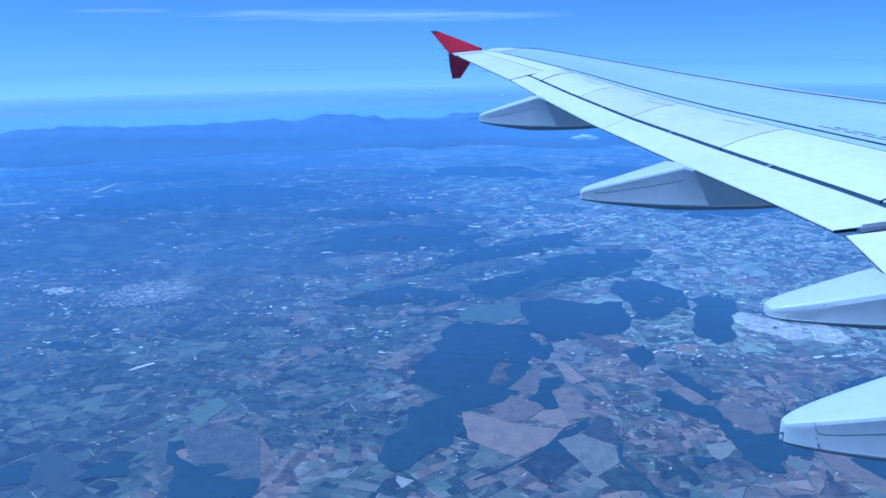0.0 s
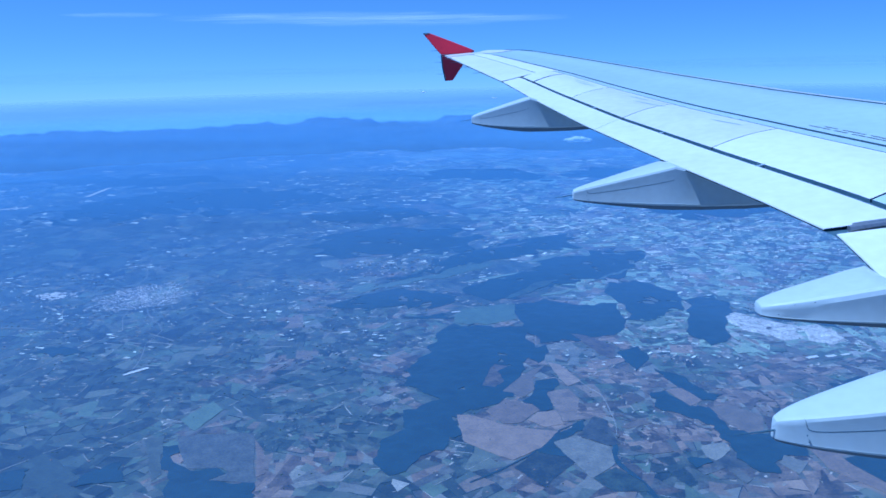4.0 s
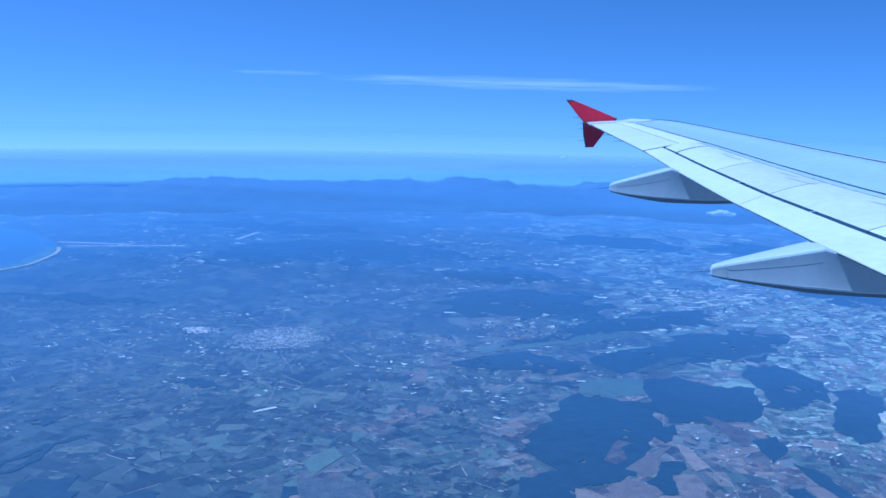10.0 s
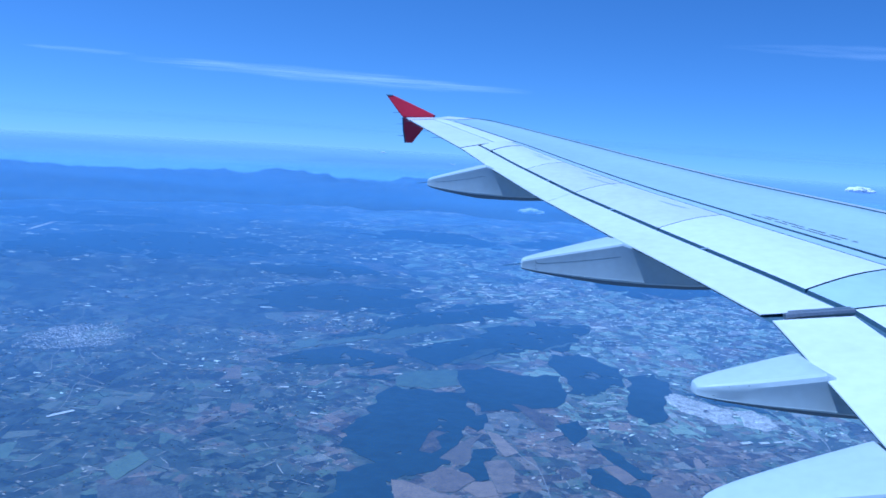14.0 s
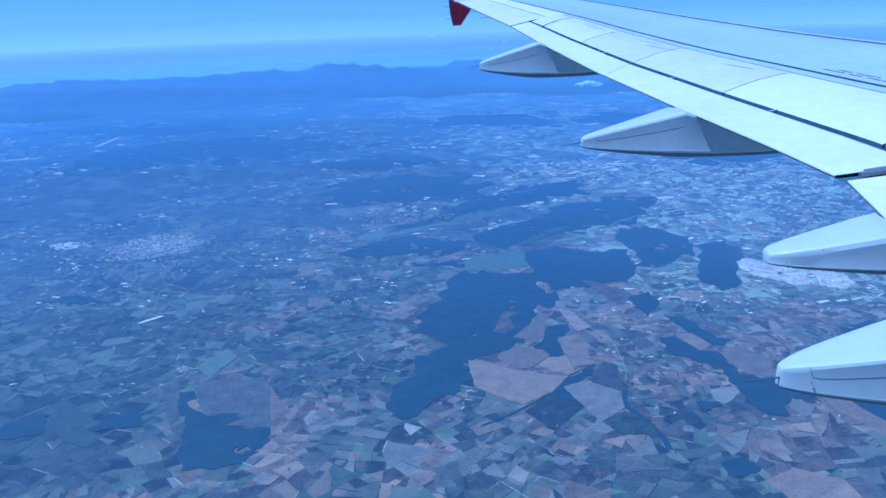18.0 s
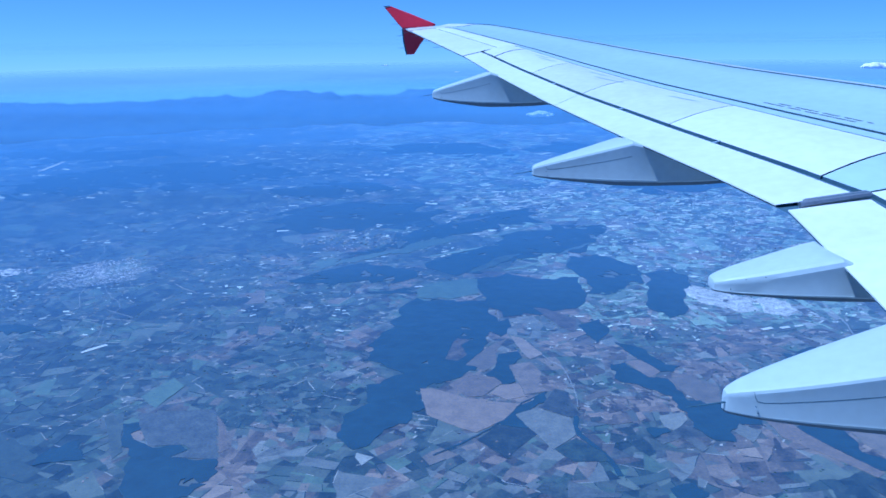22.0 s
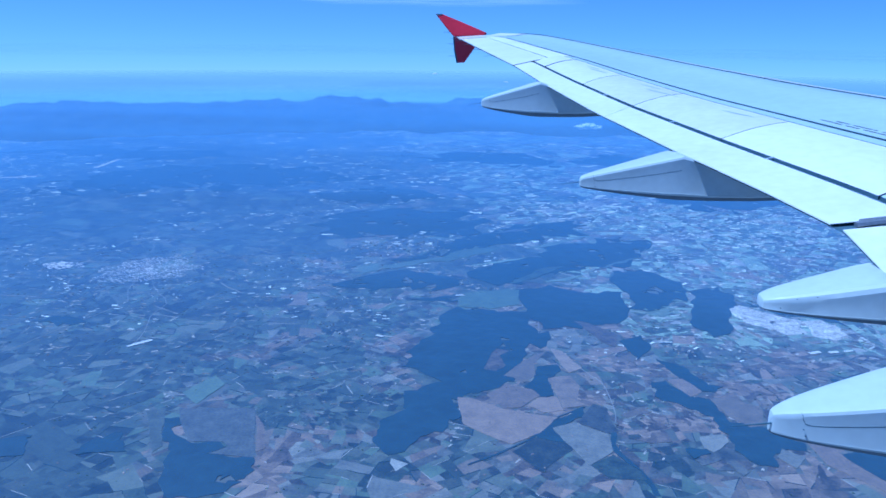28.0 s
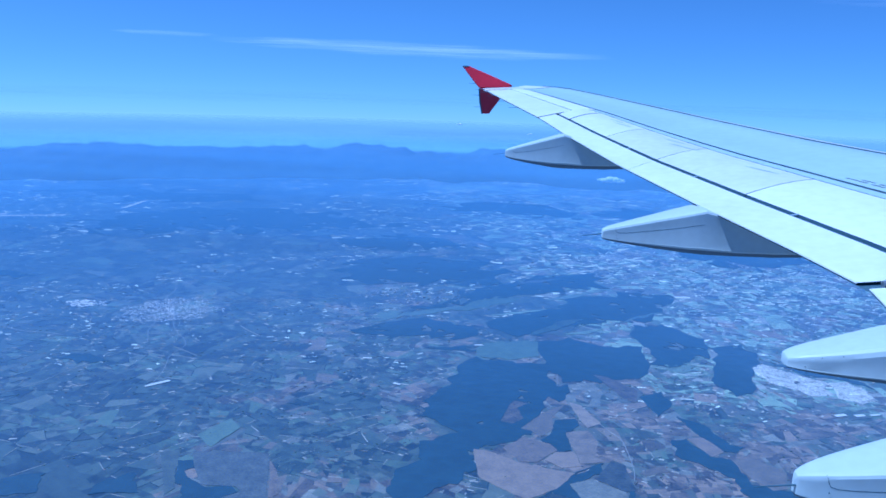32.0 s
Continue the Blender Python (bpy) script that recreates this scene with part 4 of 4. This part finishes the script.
scatter("town", ringed(2600, -413, 812, 52, 50, (0.8, 1.9), 0.15), M_TOWN, "dense pale town on the plain", house, "town")
scatter("hill_village", ringed(260, -155, 940, 62, 40, (1.2, 3.2), 0.2), M_HOUSE, "white village among wooded ridges", house, "village")
scatter("valley_town", level(ringed(420, 325, 835, 70, 75, (1.2, 4.0), 0.1)), M_PLOT, "pale town beside the quarry", plot, "town")
scatter("eastern_town", level(ringed(1100, 330, 1060, 200, 300, (2.0, 7.0), 0.1)), M_PLOT, "pale town beyond the quarry", plot, "town")
scatter("airport_sheds", level(ringed(260, -960, 1480, 170, 170, (3.0, 11.0), 0.1)), M_PLOT, "pale sheds and yards round the airport", plot, "sheds")
bushes = strewn(3600, -900, 700, 330, 900, lambda x, y: rough(x, y, 50, 31.0) > -0.1 and not wooded(x, y), (0.5, 1.6), 0.3)
bushes.sort(key=lambda p: math.hypot(p[0] - 20, p[1] - 380))


def oak():
    """A low field tree one unit wide: trunk and an uneven crown of clumps."""
    tree = thing("field_tree", "small dark rounded field tree beside a hedge", "tree", "trees along the hedges")
    part("trunk", rod((0, 0, 0), (0.02, 0, 0.22), 0.05, 0.03), M_TREE, tree, "short dark trunk")
    bm = bmesh.new()
    lumps = random.Random(8)
    for k in range(7):
        r = lumps.uniform(0.16, 0.28)
        at = (lumps.uniform(-0.25, 0.25), lumps.uniform(-0.25, 0.25), 0.22 + lumps.uniform(0, 0.15))
        bmesh.ops.create_icosphere(bm, subdivisions=1, radius=r, matrix=Matrix.Translation(at) @ Matrix.Diagonal((1, 1, 0.7, 1)))
    for v in bm.verts:
        v.co += Vector((lumps.uniform(-1, 1), lumps.uniform(-1, 1), lumps.uniform(-1, 1))) * 0.035
    part("crown", bm, M_TREE, tree, "uneven dark leafy crown")
    return tree


first_tree = oak()
for k, (x, y, s, turn, h) in enumerate(bushes[:200]):
    spot = pose(x, y, hill(x, y) - 0.05, 0, 0, math.degrees(turn))
    ob = first_tree if k == 0 else copy_thing(first_tree, spot)
    ob.matrix_basis = spot
    ob.scale = (s, s, s)
scatter("field_trees", bushes[200:], M_TREE, "small dark trees along the hedges", clump, "trees")


# ---- quarries, roads, runways, beach ----
def quarry(label, seed, *outline):
    """Terraces cut down one by one into pale rock."""
    verts, faces, steps = [], [], 6
    rim = ragged(list(outline), 2.5, 4, seed)
    n = len(rim)
    cx, cy = sum(p[0] for p in rim) / n, sum(p[1] for p in rim) / n
    for k in range(steps):
        s = 1 - 0.15 * k
        for i, (x, y) in enumerate(rim):
            w = s * (1 + 0.16 * rough(x, y, 6, seed + k)) if k else 1.0
            px, py = cx + (x - cx) * w, cy + (y - cy) * w
            verts.append((px, py, hill(px, py) + (1.2 - 0.22 * k if k else -0.3) + 0.25 * rough(px, py, 4, seed)))
    for k in range(steps - 1):
        for i in range(n):
            faces.append((k * n + i, k * n + (i + 1) % n, (k + 1) * n + (i + 1) % n, (k + 1) * n + i))
    faces.append(tuple((steps - 1) * n + i for i in range(n)))
    return tagged(link("quarry", verts, faces, M_QUARRY), label, "quarry")


quarry("white open quarry cut beside a dark wood", 5.0, (197, 745), (210, 764), (243, 737), (259, 728), (254, 694), (238, 688), (222, 702), (206, 714))
quarry("white quarry floor with pale terraces", 8.0, (261, 727), (280, 734), (294, 690), (276, 677), (257, 688))
scatter("gravel_works", ringed(150, -513, 813, 24, 13, (1.4, 4.2), 0.12), M_GRAVEL, "bright white gravel works on the plain", house, "quarry")


def strip(name, points, width, mat, label, category, lift=0.25):
    verts, faces = [], []
    pts = [Vector((x, y, 0)) for x, y in points]
    fine = []
    for a, b in zip(pts, pts[1:]):
        steps = max(int((b - a).length / 12), 1)
        fine += [a.lerp(b, k / steps) for k in range(steps)]
    fine.append(pts[-1])
    for i, p in enumerate(fine):
        d = (fine[min(i + 1, len(fine) - 1)] - fine[max(i - 1, 0)]).normalized()
        p = p + Vector((-d.y, d.x, 0)) * (7 * rough(p.x, p.y, 60, 50.0) + 2 * rough(p.x, p.y, 18, 51.0)) * (1.0 if mat == M_ROAD else 0.0)
        side = Vector((-d.y, d.x, 0)) * width / 2
        for q, z in ((p - side, -0.5), (p - side, lift), (p + side, lift), (p + side, -0.5)):
            verts.append((q.x, q.y, hill(q.x, q.y) + z))
    for i in range(len(fine) - 1):
        for k in range(3):
            a = i * 4 + k
            faces.append((a, a + 4, a + 5, a + 1))
    return tagged(link(name, verts, faces, mat), label, category, kind="structure")


strip("road", [(318, 740), (318, 685), (312, 631), (312, 569), (303, 530), (286, 475), (280, 434), (275, 403), (268, 360)], 1.1, M_ROAD, "pale country road across the fields", "road")
strip("road", [(-500, 500), (-420, 560), (-380, 700), (-413, 800), (-480, 980)], 0.6, M_ROAD, "pale country road into the town", "road")
strip("road", [(-320, 590), (-340, 700), (-400, 790)], 0.5, M_ROAD, "thin pale lane towards the town", "road")
strip("road", [(-1000, 780), (-700, 880), (-480, 830), (-250, 900), (-60, 1050)], 0.7, M_ROAD, "long pale road along the plain", "road")
strip("road", [(20, 700), (18, 640), (40, 610), (66, 566), (68, 500)], 0.5, M_ROAD, "lane between wood and red fields", "road")
strip("road", [(-943, 875), (-731, 796), (-629, 753), (-574, 719), (-470, 700)], 0.9, M_ROAD, "pale main road past the gravel works", "road")
strip("runway", [(-1145, 1311), (-992, 1339)], 11, M_GRAVEL, "long pale airport runway near the coast", "runway")
strip("runway", [(-1093, 1275), (-889, 1362)], 9, M_GRAVEL, "second pale airport runway", "runway")
strip("runway", [(-838, 1474), (-849, 1582)], 8, M_GRAVEL, "short pale airstrip on the plain", "runway")


def water():
    shore, n = [], 90
    for k in range(n):
        w = 2 * math.pi * k / n
        c, s = math.cos(w), math.sin(w)
        r = 1 / (abs(c) ** 1.7 + abs(s) ** 1.7) ** (1 / 1.7)
        x, y = -1530 + 520 * r * c, 1080 + 390 * r * s
        r *= 1 + 0.05 * rough(x, y, 130, 2.0)
        shore.append((-1530 + 520 * r * c, 1080 + 390 * r * s))
    verts = [(x, y, 0.9) for x, y in shore] + [(x, y, -0.5) for x, y in shore]
    faces = [tuple(range(n))] + [(k, n + k, n + (k + 1) % n, (k + 1) % n) for k in range(n)]
    tagged(link("bay_water", verts, faces, M_SEA), "calm blue bay below hazy mountains", "water", kind="structure")
    return shore


shore = water()
curve = shore[-9:] + shore[:8]
strip("shallows", [(-1530 + (x + 1530) * 0.965, 1080 + (y - 1080) * 0.97) for x, y in curve], 26, M_SHALLOW, "pale turquoise shallows along the beach", "water", 1.1)
strip("beach", curve, 7, M_SAND, "pale curved sandy beach along the bay", "beach", 1.2)


def sea():
    verts, faces, n = [], [], 96
    for r in (3350, 3700, 4300, 4890):
        for k in range(n + 1):
            a = radians(10 + 160 * k / n)
            rr = r + (140 * rough(k * 0.2, 0.0, 1.0, 6.0) if r == 3350 else 0)
            verts.append((rr * math.cos(a), rr * math.sin(a), 0.6))
    m = n + 1
    for j in range(3):
        for k in range(n):
            faces.append((j * m + k, (j + 1) * m + k, (j + 1) * m + k + 1, j * m + k + 1))
    tagged(link("sea", verts, faces, M_SEA), "open sea fading into the horizon", "water", kind="structure")


sea()


# ---- mountains ----
CREST_AZ = (-66, -53, -48, -43, -40, -37, -33, -27, -15, -4, 8, 20, 32)
CREST_EL = (-5.0, -4.7, -4.45, -4.75, -4.5, -4.75, -4.32, -4.2, -4.2, -4.25, -4.4, -4.6, -5.0)


def mountains(name, az0, az1, near, far, share, label, seed):
    """A range bent round the plain, its crest as high as it stands over the horizon from the seat."""
    na, nr = 220, 26
    verts, faces = [], []
    for j in range(nr + 1):
        for i in range(na + 1):
            az = az0 + (az1 - az0) * i / na
            foot = near + 170 * rough(az, 0.0, 7, seed) + 60 * rough(az, 0.0, 2, seed + 1)
            r = foot + (far - foot) * j / nr
            x, y = r * math.sin(radians(az)), r * math.cos(radians(az))
            mid = (near + far) / 2
            crest = EYE + mid * math.tan(radians(float(np.interp(az, CREST_AZ, CREST_EL))))
            form = 0.88 + 0.4 * rough(x, y, 300, seed) + 0.34 * (0.5 - abs(rough(x, y, 130, seed + 2)) * 2) + 0.22 * rough(x, y, 50, seed + 5)
            ends = min(1.0, 7 * i / na, 7 * (na - i) / na)
            verts.append((x, y, -1 + max(share * crest * ends * max(math.sin(math.pi * j / nr), 0.0) ** 1.5 * form, 0)))
    for j in range(nr):
        for i in range(na):
            a = j * (na + 1) + i
            faces.append((a, a + 1, a + na + 2, a + na + 1))
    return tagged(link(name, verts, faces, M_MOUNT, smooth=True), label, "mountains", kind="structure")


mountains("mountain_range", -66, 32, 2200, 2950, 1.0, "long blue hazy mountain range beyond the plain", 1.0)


# ---- clouds ----
def cloud_material(name, thick, sx, sy):
    """Ice cloud that lets the sun through from above, thinned by streaky noise."""
    m = bpy.data.materials.new(name)
    m.use_nodes = True
    nt = m.node_tree
    nt.nodes.remove(nt.nodes["Principled BSDF"])
    out = nt.nodes["Material Output"]
    lit = nt.nodes.new("ShaderNodeBsdfTranslucent")
    lit.inputs["Color"].default_value = (0.93, 0.93, 0.93, 1)
    clear = nt.nodes.new("ShaderNodeBsdfTransparent")
    mix = nt.nodes.new("ShaderNodeMixShader")
    tc = nt.nodes.new("ShaderNodeTexCoord")
    mp = nt.nodes.new("ShaderNodeMapping")
    mp.inputs["Scale"].default_value = (sx, sy, sx)
    nz = nt.nodes.new("ShaderNodeTexNoise")
    nz.inputs["Scale"].default_value, nz.inputs["Detail"].default_value = 1.0, 7
    nt.links.new(tc.outputs["Object"], mp.inputs[0])
    nt.links.new(mp.outputs[0], nz.inputs["Vector"])
    mr = nt.nodes.new("ShaderNodeMapRange")
    mr.inputs["From Min"].default_value, mr.inputs["From Max"].default_value = 0.3, 0.75
    mr.inputs["To Max"].default_value = thick
    nt.links.new(nz.outputs["Fac"], mr.inputs["Value"])
    at = nt.nodes.new("ShaderNodeAttribute")
    at.attribute_name = "ice_share"
    mu = nt.nodes.new("ShaderNodeMath")
    mu.operation = "MULTIPLY"
    nt.links.new(mr.outputs[0], mu.inputs[0])
    nt.links.new(at.outputs["Fac"], mu.inputs[1])
    nt.links.new(mu.outputs[0], mix.inputs["Fac"])
    nt.links.new(clear.outputs[0], mix.inputs[1])
    nt.links.new(lit.outputs[0], mix.inputs[2])
    nt.links.new(mix.outputs[0], out.inputs["Surface"])
    return m


M_CIRRUS = cloud_material("cirrus_ice", 0.9, 0.0035, 0.008)
M_PUFF = material("cloud_white", (0.88, 0.88, 0.88), rough=1.0, vary=0.04, size=20)


def cirrus(label, az0, az1, el0, el1, width, strength, above=165, bend=0.0, ice=None):
    """A level sheet of ice cloud, far off, dense along its middle; angles in degrees as seen from the seat."""
    verts, faces, dens = [], [], []
    n, k = 70, 10
    for i in range(n + 1):
        u = i / n
        az, el = radians(az0 + (az1 - az0) * u), el0 + (el1 - el0) * u + bend * math.sin(math.pi * u) + 0.06 * rough(u * 6, 1, 1, az0)
        half = width * (0.3 + 0.7 * math.sin(math.pi * u)) * (1 + 0.4 * rough(u * 9, 0, 1, az0))
        for j in range(k + 1):
            v = 2 * j / k - 1
            reach = above / math.tan(radians(el + half * v))
            verts.append((reach * math.sin(az), reach * math.cos(az), EYE + above))
            dens.append(strength * (1 - v * v) ** 1.5 * min(1, 5 * u, 5 * (1 - u)))
    for i in range(n):
        for j in range(k):
            a = i * (k + 1) + j
            faces.append((a, a + 1, a + k + 2, a + k + 1))
    ob = link("cirrus_cloud", verts, faces, ice or M_CIRRUS)
    ob.data.attributes.new("ice_share", "FLOAT", "POINT").data.foreach_set("value", dens)
    return tagged(ob, label, "cloud")


cirrus("long thin white cirrus streak", -24, 4, 2.95, 2.5, 0.55, 0.32)
cirrus("faint short cirrus wisp", -30, -23, 3.15, 3.15, 0.2, 0.16)
cirrus("broad faint veil of haze over the horizon", -4, 50, -0.75, -0.85, 0.5, 0.3, -24)
cirrus("broad faint veil of haze over the plain", -60, 4, -0.85, -0.75, 0.5, 0.2, -23)
cirrus("faint high cirrus veil streak", 16, 40, 6.2, 5.6, 0.5, 0.25)


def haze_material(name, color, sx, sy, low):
    """See-through colour of a thin sheet that stands in for haze, lit by the sun."""
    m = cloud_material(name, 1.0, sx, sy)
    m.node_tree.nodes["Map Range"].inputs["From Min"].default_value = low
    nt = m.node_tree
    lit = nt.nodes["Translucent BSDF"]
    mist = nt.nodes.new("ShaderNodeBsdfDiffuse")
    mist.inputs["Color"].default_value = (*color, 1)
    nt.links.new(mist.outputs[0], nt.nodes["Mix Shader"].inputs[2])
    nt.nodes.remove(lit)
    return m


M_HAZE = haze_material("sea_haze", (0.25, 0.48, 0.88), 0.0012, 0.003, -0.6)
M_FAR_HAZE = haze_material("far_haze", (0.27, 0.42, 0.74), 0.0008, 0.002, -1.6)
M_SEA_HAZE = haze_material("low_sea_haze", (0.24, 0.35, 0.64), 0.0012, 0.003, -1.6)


def haze_sheet(height, rings, label, mat, rise=0.0):
    """A thin sheet in place of haze, level or tilted to fit the view; rings give distance and share of haze."""
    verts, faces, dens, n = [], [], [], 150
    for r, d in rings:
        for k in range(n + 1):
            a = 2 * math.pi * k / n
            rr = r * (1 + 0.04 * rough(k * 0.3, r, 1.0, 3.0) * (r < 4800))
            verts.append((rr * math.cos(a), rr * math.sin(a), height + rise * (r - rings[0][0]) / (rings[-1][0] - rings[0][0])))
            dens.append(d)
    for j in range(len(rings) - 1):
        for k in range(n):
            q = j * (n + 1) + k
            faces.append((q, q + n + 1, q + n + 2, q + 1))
    ob = link("haze_sheet", verts, faces, mat)
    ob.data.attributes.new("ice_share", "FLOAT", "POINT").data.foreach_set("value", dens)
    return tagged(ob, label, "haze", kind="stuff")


# Opacity and the last sheet's slope are set for angles seen from the seat.
haze_sheet(95.0, [(1, 0.08), (300, 0.08), (450, 0.11), (600, 0.16), (800, 0.22), (1100, 0.31), (1400, 0.39), (1650, 0.42), (1900, 0.4), (2150, 0.34), (2400, 0.28), (2800, 0.0)], "thin pale blue haze over the plain", M_HAZE)
haze_sheet(94.0, [(1100, 0.0), (1400, 0.14), (1700, 0.2), (2120, 0.33), (2400, 0.32), (2700, 0.12), (2950, 0.0)], "deeper blue haze towards the horizon", M_FAR_HAZE)
haze_sheet(20.0, [(2900, 0.0), (3050, 1.12), (4000, 1.12), (4400, 0.85), (4700, 0.4), (4885, 0.0)], "blue sheet tilted to the view, for sea haze beyond the mountains", M_SEA_HAZE, 51.0)


def puff(cx, cy, cz, size, n, label):
    bm = bmesh.new()
    for _ in range(n):
        u = rng.uniform(-0.5, 0.5) + rng.gauss(0, 0.08)
        r = size * rng.uniform(0.07, 0.17) * max(0.35, 1 - abs(u))
        at = (cx + size * u, cy + rng.gauss(0, 0.12) * size, cz + r * rng.uniform(0.1, 0.9))
        bmesh.ops.create_icosphere(bm, subdivisions=2, radius=r, matrix=Matrix.Translation(at) @ Matrix.Diagonal((1.4, 1, 0.65, 1)))
    for v in bm.verts:
        v.co += Vector((noise.noise(v.co / (size * 0.08)), noise.noise(v.co / (size * 0.08) + Vector((9, 0, 0))), noise.noise(v.co / (size * 0.08) + Vector((0, 9, 0))))) * size * 0.03
    me = bpy.data.meshes.new("cumulus_cloud")
    bm.to_mesh(me)
    bm.free()
    me.materials.append(M_PUFF)
    me.polygons.foreach_set("use_smooth", [True] * len(me.polygons))
    return tagged(new("cumulus_cloud", me), label, "cloud")


puff(138, 1809, 62, 48, 110, "small flat white cumulus over the plain")
puff(1365, 2859, 106, 84, 130, "white heaped cumulus beyond the wing")
puff(-272, 2384, 152, 13, 24, "tiny white cloud low over the far sea")
puff(-63, 2400, 130, 12, 24, "tiny white cloud over the mountains")

# ---- cabin window and walls round the seat ----
WX, WZ, WY, WA, WB = -0.0218, EYE + 0.061, 0.10, 0.18, 0.20


def oval(grow, y, n=96):
    out, tilt = [], -0.037
    for k in range(n):
        w = 2 * math.pi * k / n
        c, s = math.cos(w), math.sin(w)
        r = 1 / (abs(c) ** 1.81 + abs(s) ** 1.81) ** (1 / 1.81)
        u, v = (WA + grow) * r * c, (WB + grow) * r * s
        out.append(Vector((WX + u * math.cos(tilt) - v * math.sin(tilt), y, WZ + u * math.sin(tilt) + v * math.cos(tilt))))
    return out


def oval_ring(profile):
    """A ring round the window through the given (grow, y) outline."""
    return lofted([oval(g, y) for g, y in profile] + [oval(*profile[0])], caps=False)


window = thing("cabin_window", "oval cabin window with black seal and grey surround", "window", kind="structure")
part("outer_seal", oval_ring([(0.0, WY), (0.022, WY + 0.012), (0.03, WY + 0.012), (0.0065, WY - 0.002), (0.002, WY - 0.003)]), M_RUBBER, window, "black rubber window seal", True)
part("retainer_ring", oval_ring([(0.006, WY - 0.002), (0.010, WY + 0.008), (0.018, WY - 0.003), (0.011, WY - 0.005)]), M_PLASTIC, window, "grey window retainer", True)
part("inner_seal", oval_ring([(0.0105, WY - 0.005), (0.017, WY - 0.002), (0.019, WY - 0.006), (0.0145, WY - 0.0075)]), M_RUBBER, window, "thin black inner seal", True)
part("surround", oval_ring([(0.0145, WY - 0.007), (0.022, WY + 0.01), (0.20, WY + 0.01), (0.20, WY - 0.03), (0.09, WY - 0.03), (0.04, WY - 0.016)]), M_PLASTIC, window, "moulded grey plastic window surround", True)


def wall(name, lo, hi, label):
    bm = bmesh.new()
    bmesh.ops.create_cube(bm, size=1.0, matrix=Matrix.Translation([(a + b) / 2 for a, b in zip(lo, hi)]) @ Matrix.Diagonal((*[b - a for a, b in zip(lo, hi)], 1)))
    bmesh.ops.bevel(bm, geom=bm.edges[:], offset=0.01, segments=1, affect="EDGES")
    me = bpy.data.meshes.new(name)
    bm.to_mesh(me)
    bm.free()
    me.materials.append(M_PLASTIC)
    return tagged(new(name, me), label, "wall", kind="structure")


x0, x1, z0, z1 = WX - WA - 0.12, WX + WA + 0.12, WZ - WB - 0.12, WZ + WB + 0.12
wall("wall_outer_aft", (-1.6, WY - 0.02, EYE - 1.3), (x0, WY + 0.04, EYE + 0.9), "plain grey cabin side panel")
wall("wall_outer_fore", (x1, WY - 0.02, EYE - 1.3), (1.6, WY + 0.04, EYE + 0.9), "plain grey cabin side panel")
wall("wall_outer_low", (x0, WY - 0.02, EYE - 1.3), (x1, WY + 0.04, z0), "plain grey cabin side panel")
wall("wall_outer_high", (x0, WY - 0.02, z1), (x1, WY + 0.04, EYE + 0.9), "plain grey cabin side panel")
# The far side is unseen; its open gap is added to light the surround.
wall("wall_inner_low", (-1.6, -3.2, EYE - 1.3), (1.6, -3.1, EYE - 0.2), "unseen grey far cabin side below a gap that lets light in")
wall("wall_inner_high", (-1.6, -3.2, EYE + 0.3), (1.6, -3.1, EYE + 0.9), "unseen grey far cabin side above a gap that lets light in")
wall("wall_aft", (-1.7, -3.2, EYE - 1.3), (-1.61, WY + 0.04, EYE + 0.9), "plain grey cabin divider")
wall("wall_fore", (1.61, -3.2, EYE - 1.3), (1.7, WY + 0.04, EYE + 0.9), "plain grey cabin divider")
wall("floor", (-1.7, -3.2, EYE - 1.4), (1.7, WY + 0.04, EYE - 1.31), "plain grey cabin floor")
wall("ceiling", (-1.7, -3.2, EYE + 0.91), (1.7, WY + 0.04, EYE + 1.0), "plain grey cabin ceiling")


def barrel(x0, x1, label):
    """An unseen length of the fuselage beside the cabin walls, added to block light."""
    rings = []
    for x in np.linspace(x0, x1, 6):
        rings.append([Vector((x, -1.86 + 1.98 * math.cos(a), EYE - 0.45 + 1.98 * math.sin(a))) for a in np.linspace(0, 2 * math.pi, 48, endpoint=False)])
    bm = lofted(rings)
    bmesh.ops.recalc_face_normals(bm, faces=bm.faces)
    me = bpy.data.meshes.new("fuselage")
    bm.to_mesh(me)
    bm.free()
    me.materials.append(M_LIGHT_BLOCK)
    return tagged(new("fuselage", me), label, "fuselage", kind="structure")


barrel(1.72, 11.0, "unseen grey fuselage blocking light at the wing root")
barrel(-14.0, -1.72, "unseen grey fuselage blocking light behind the seat")
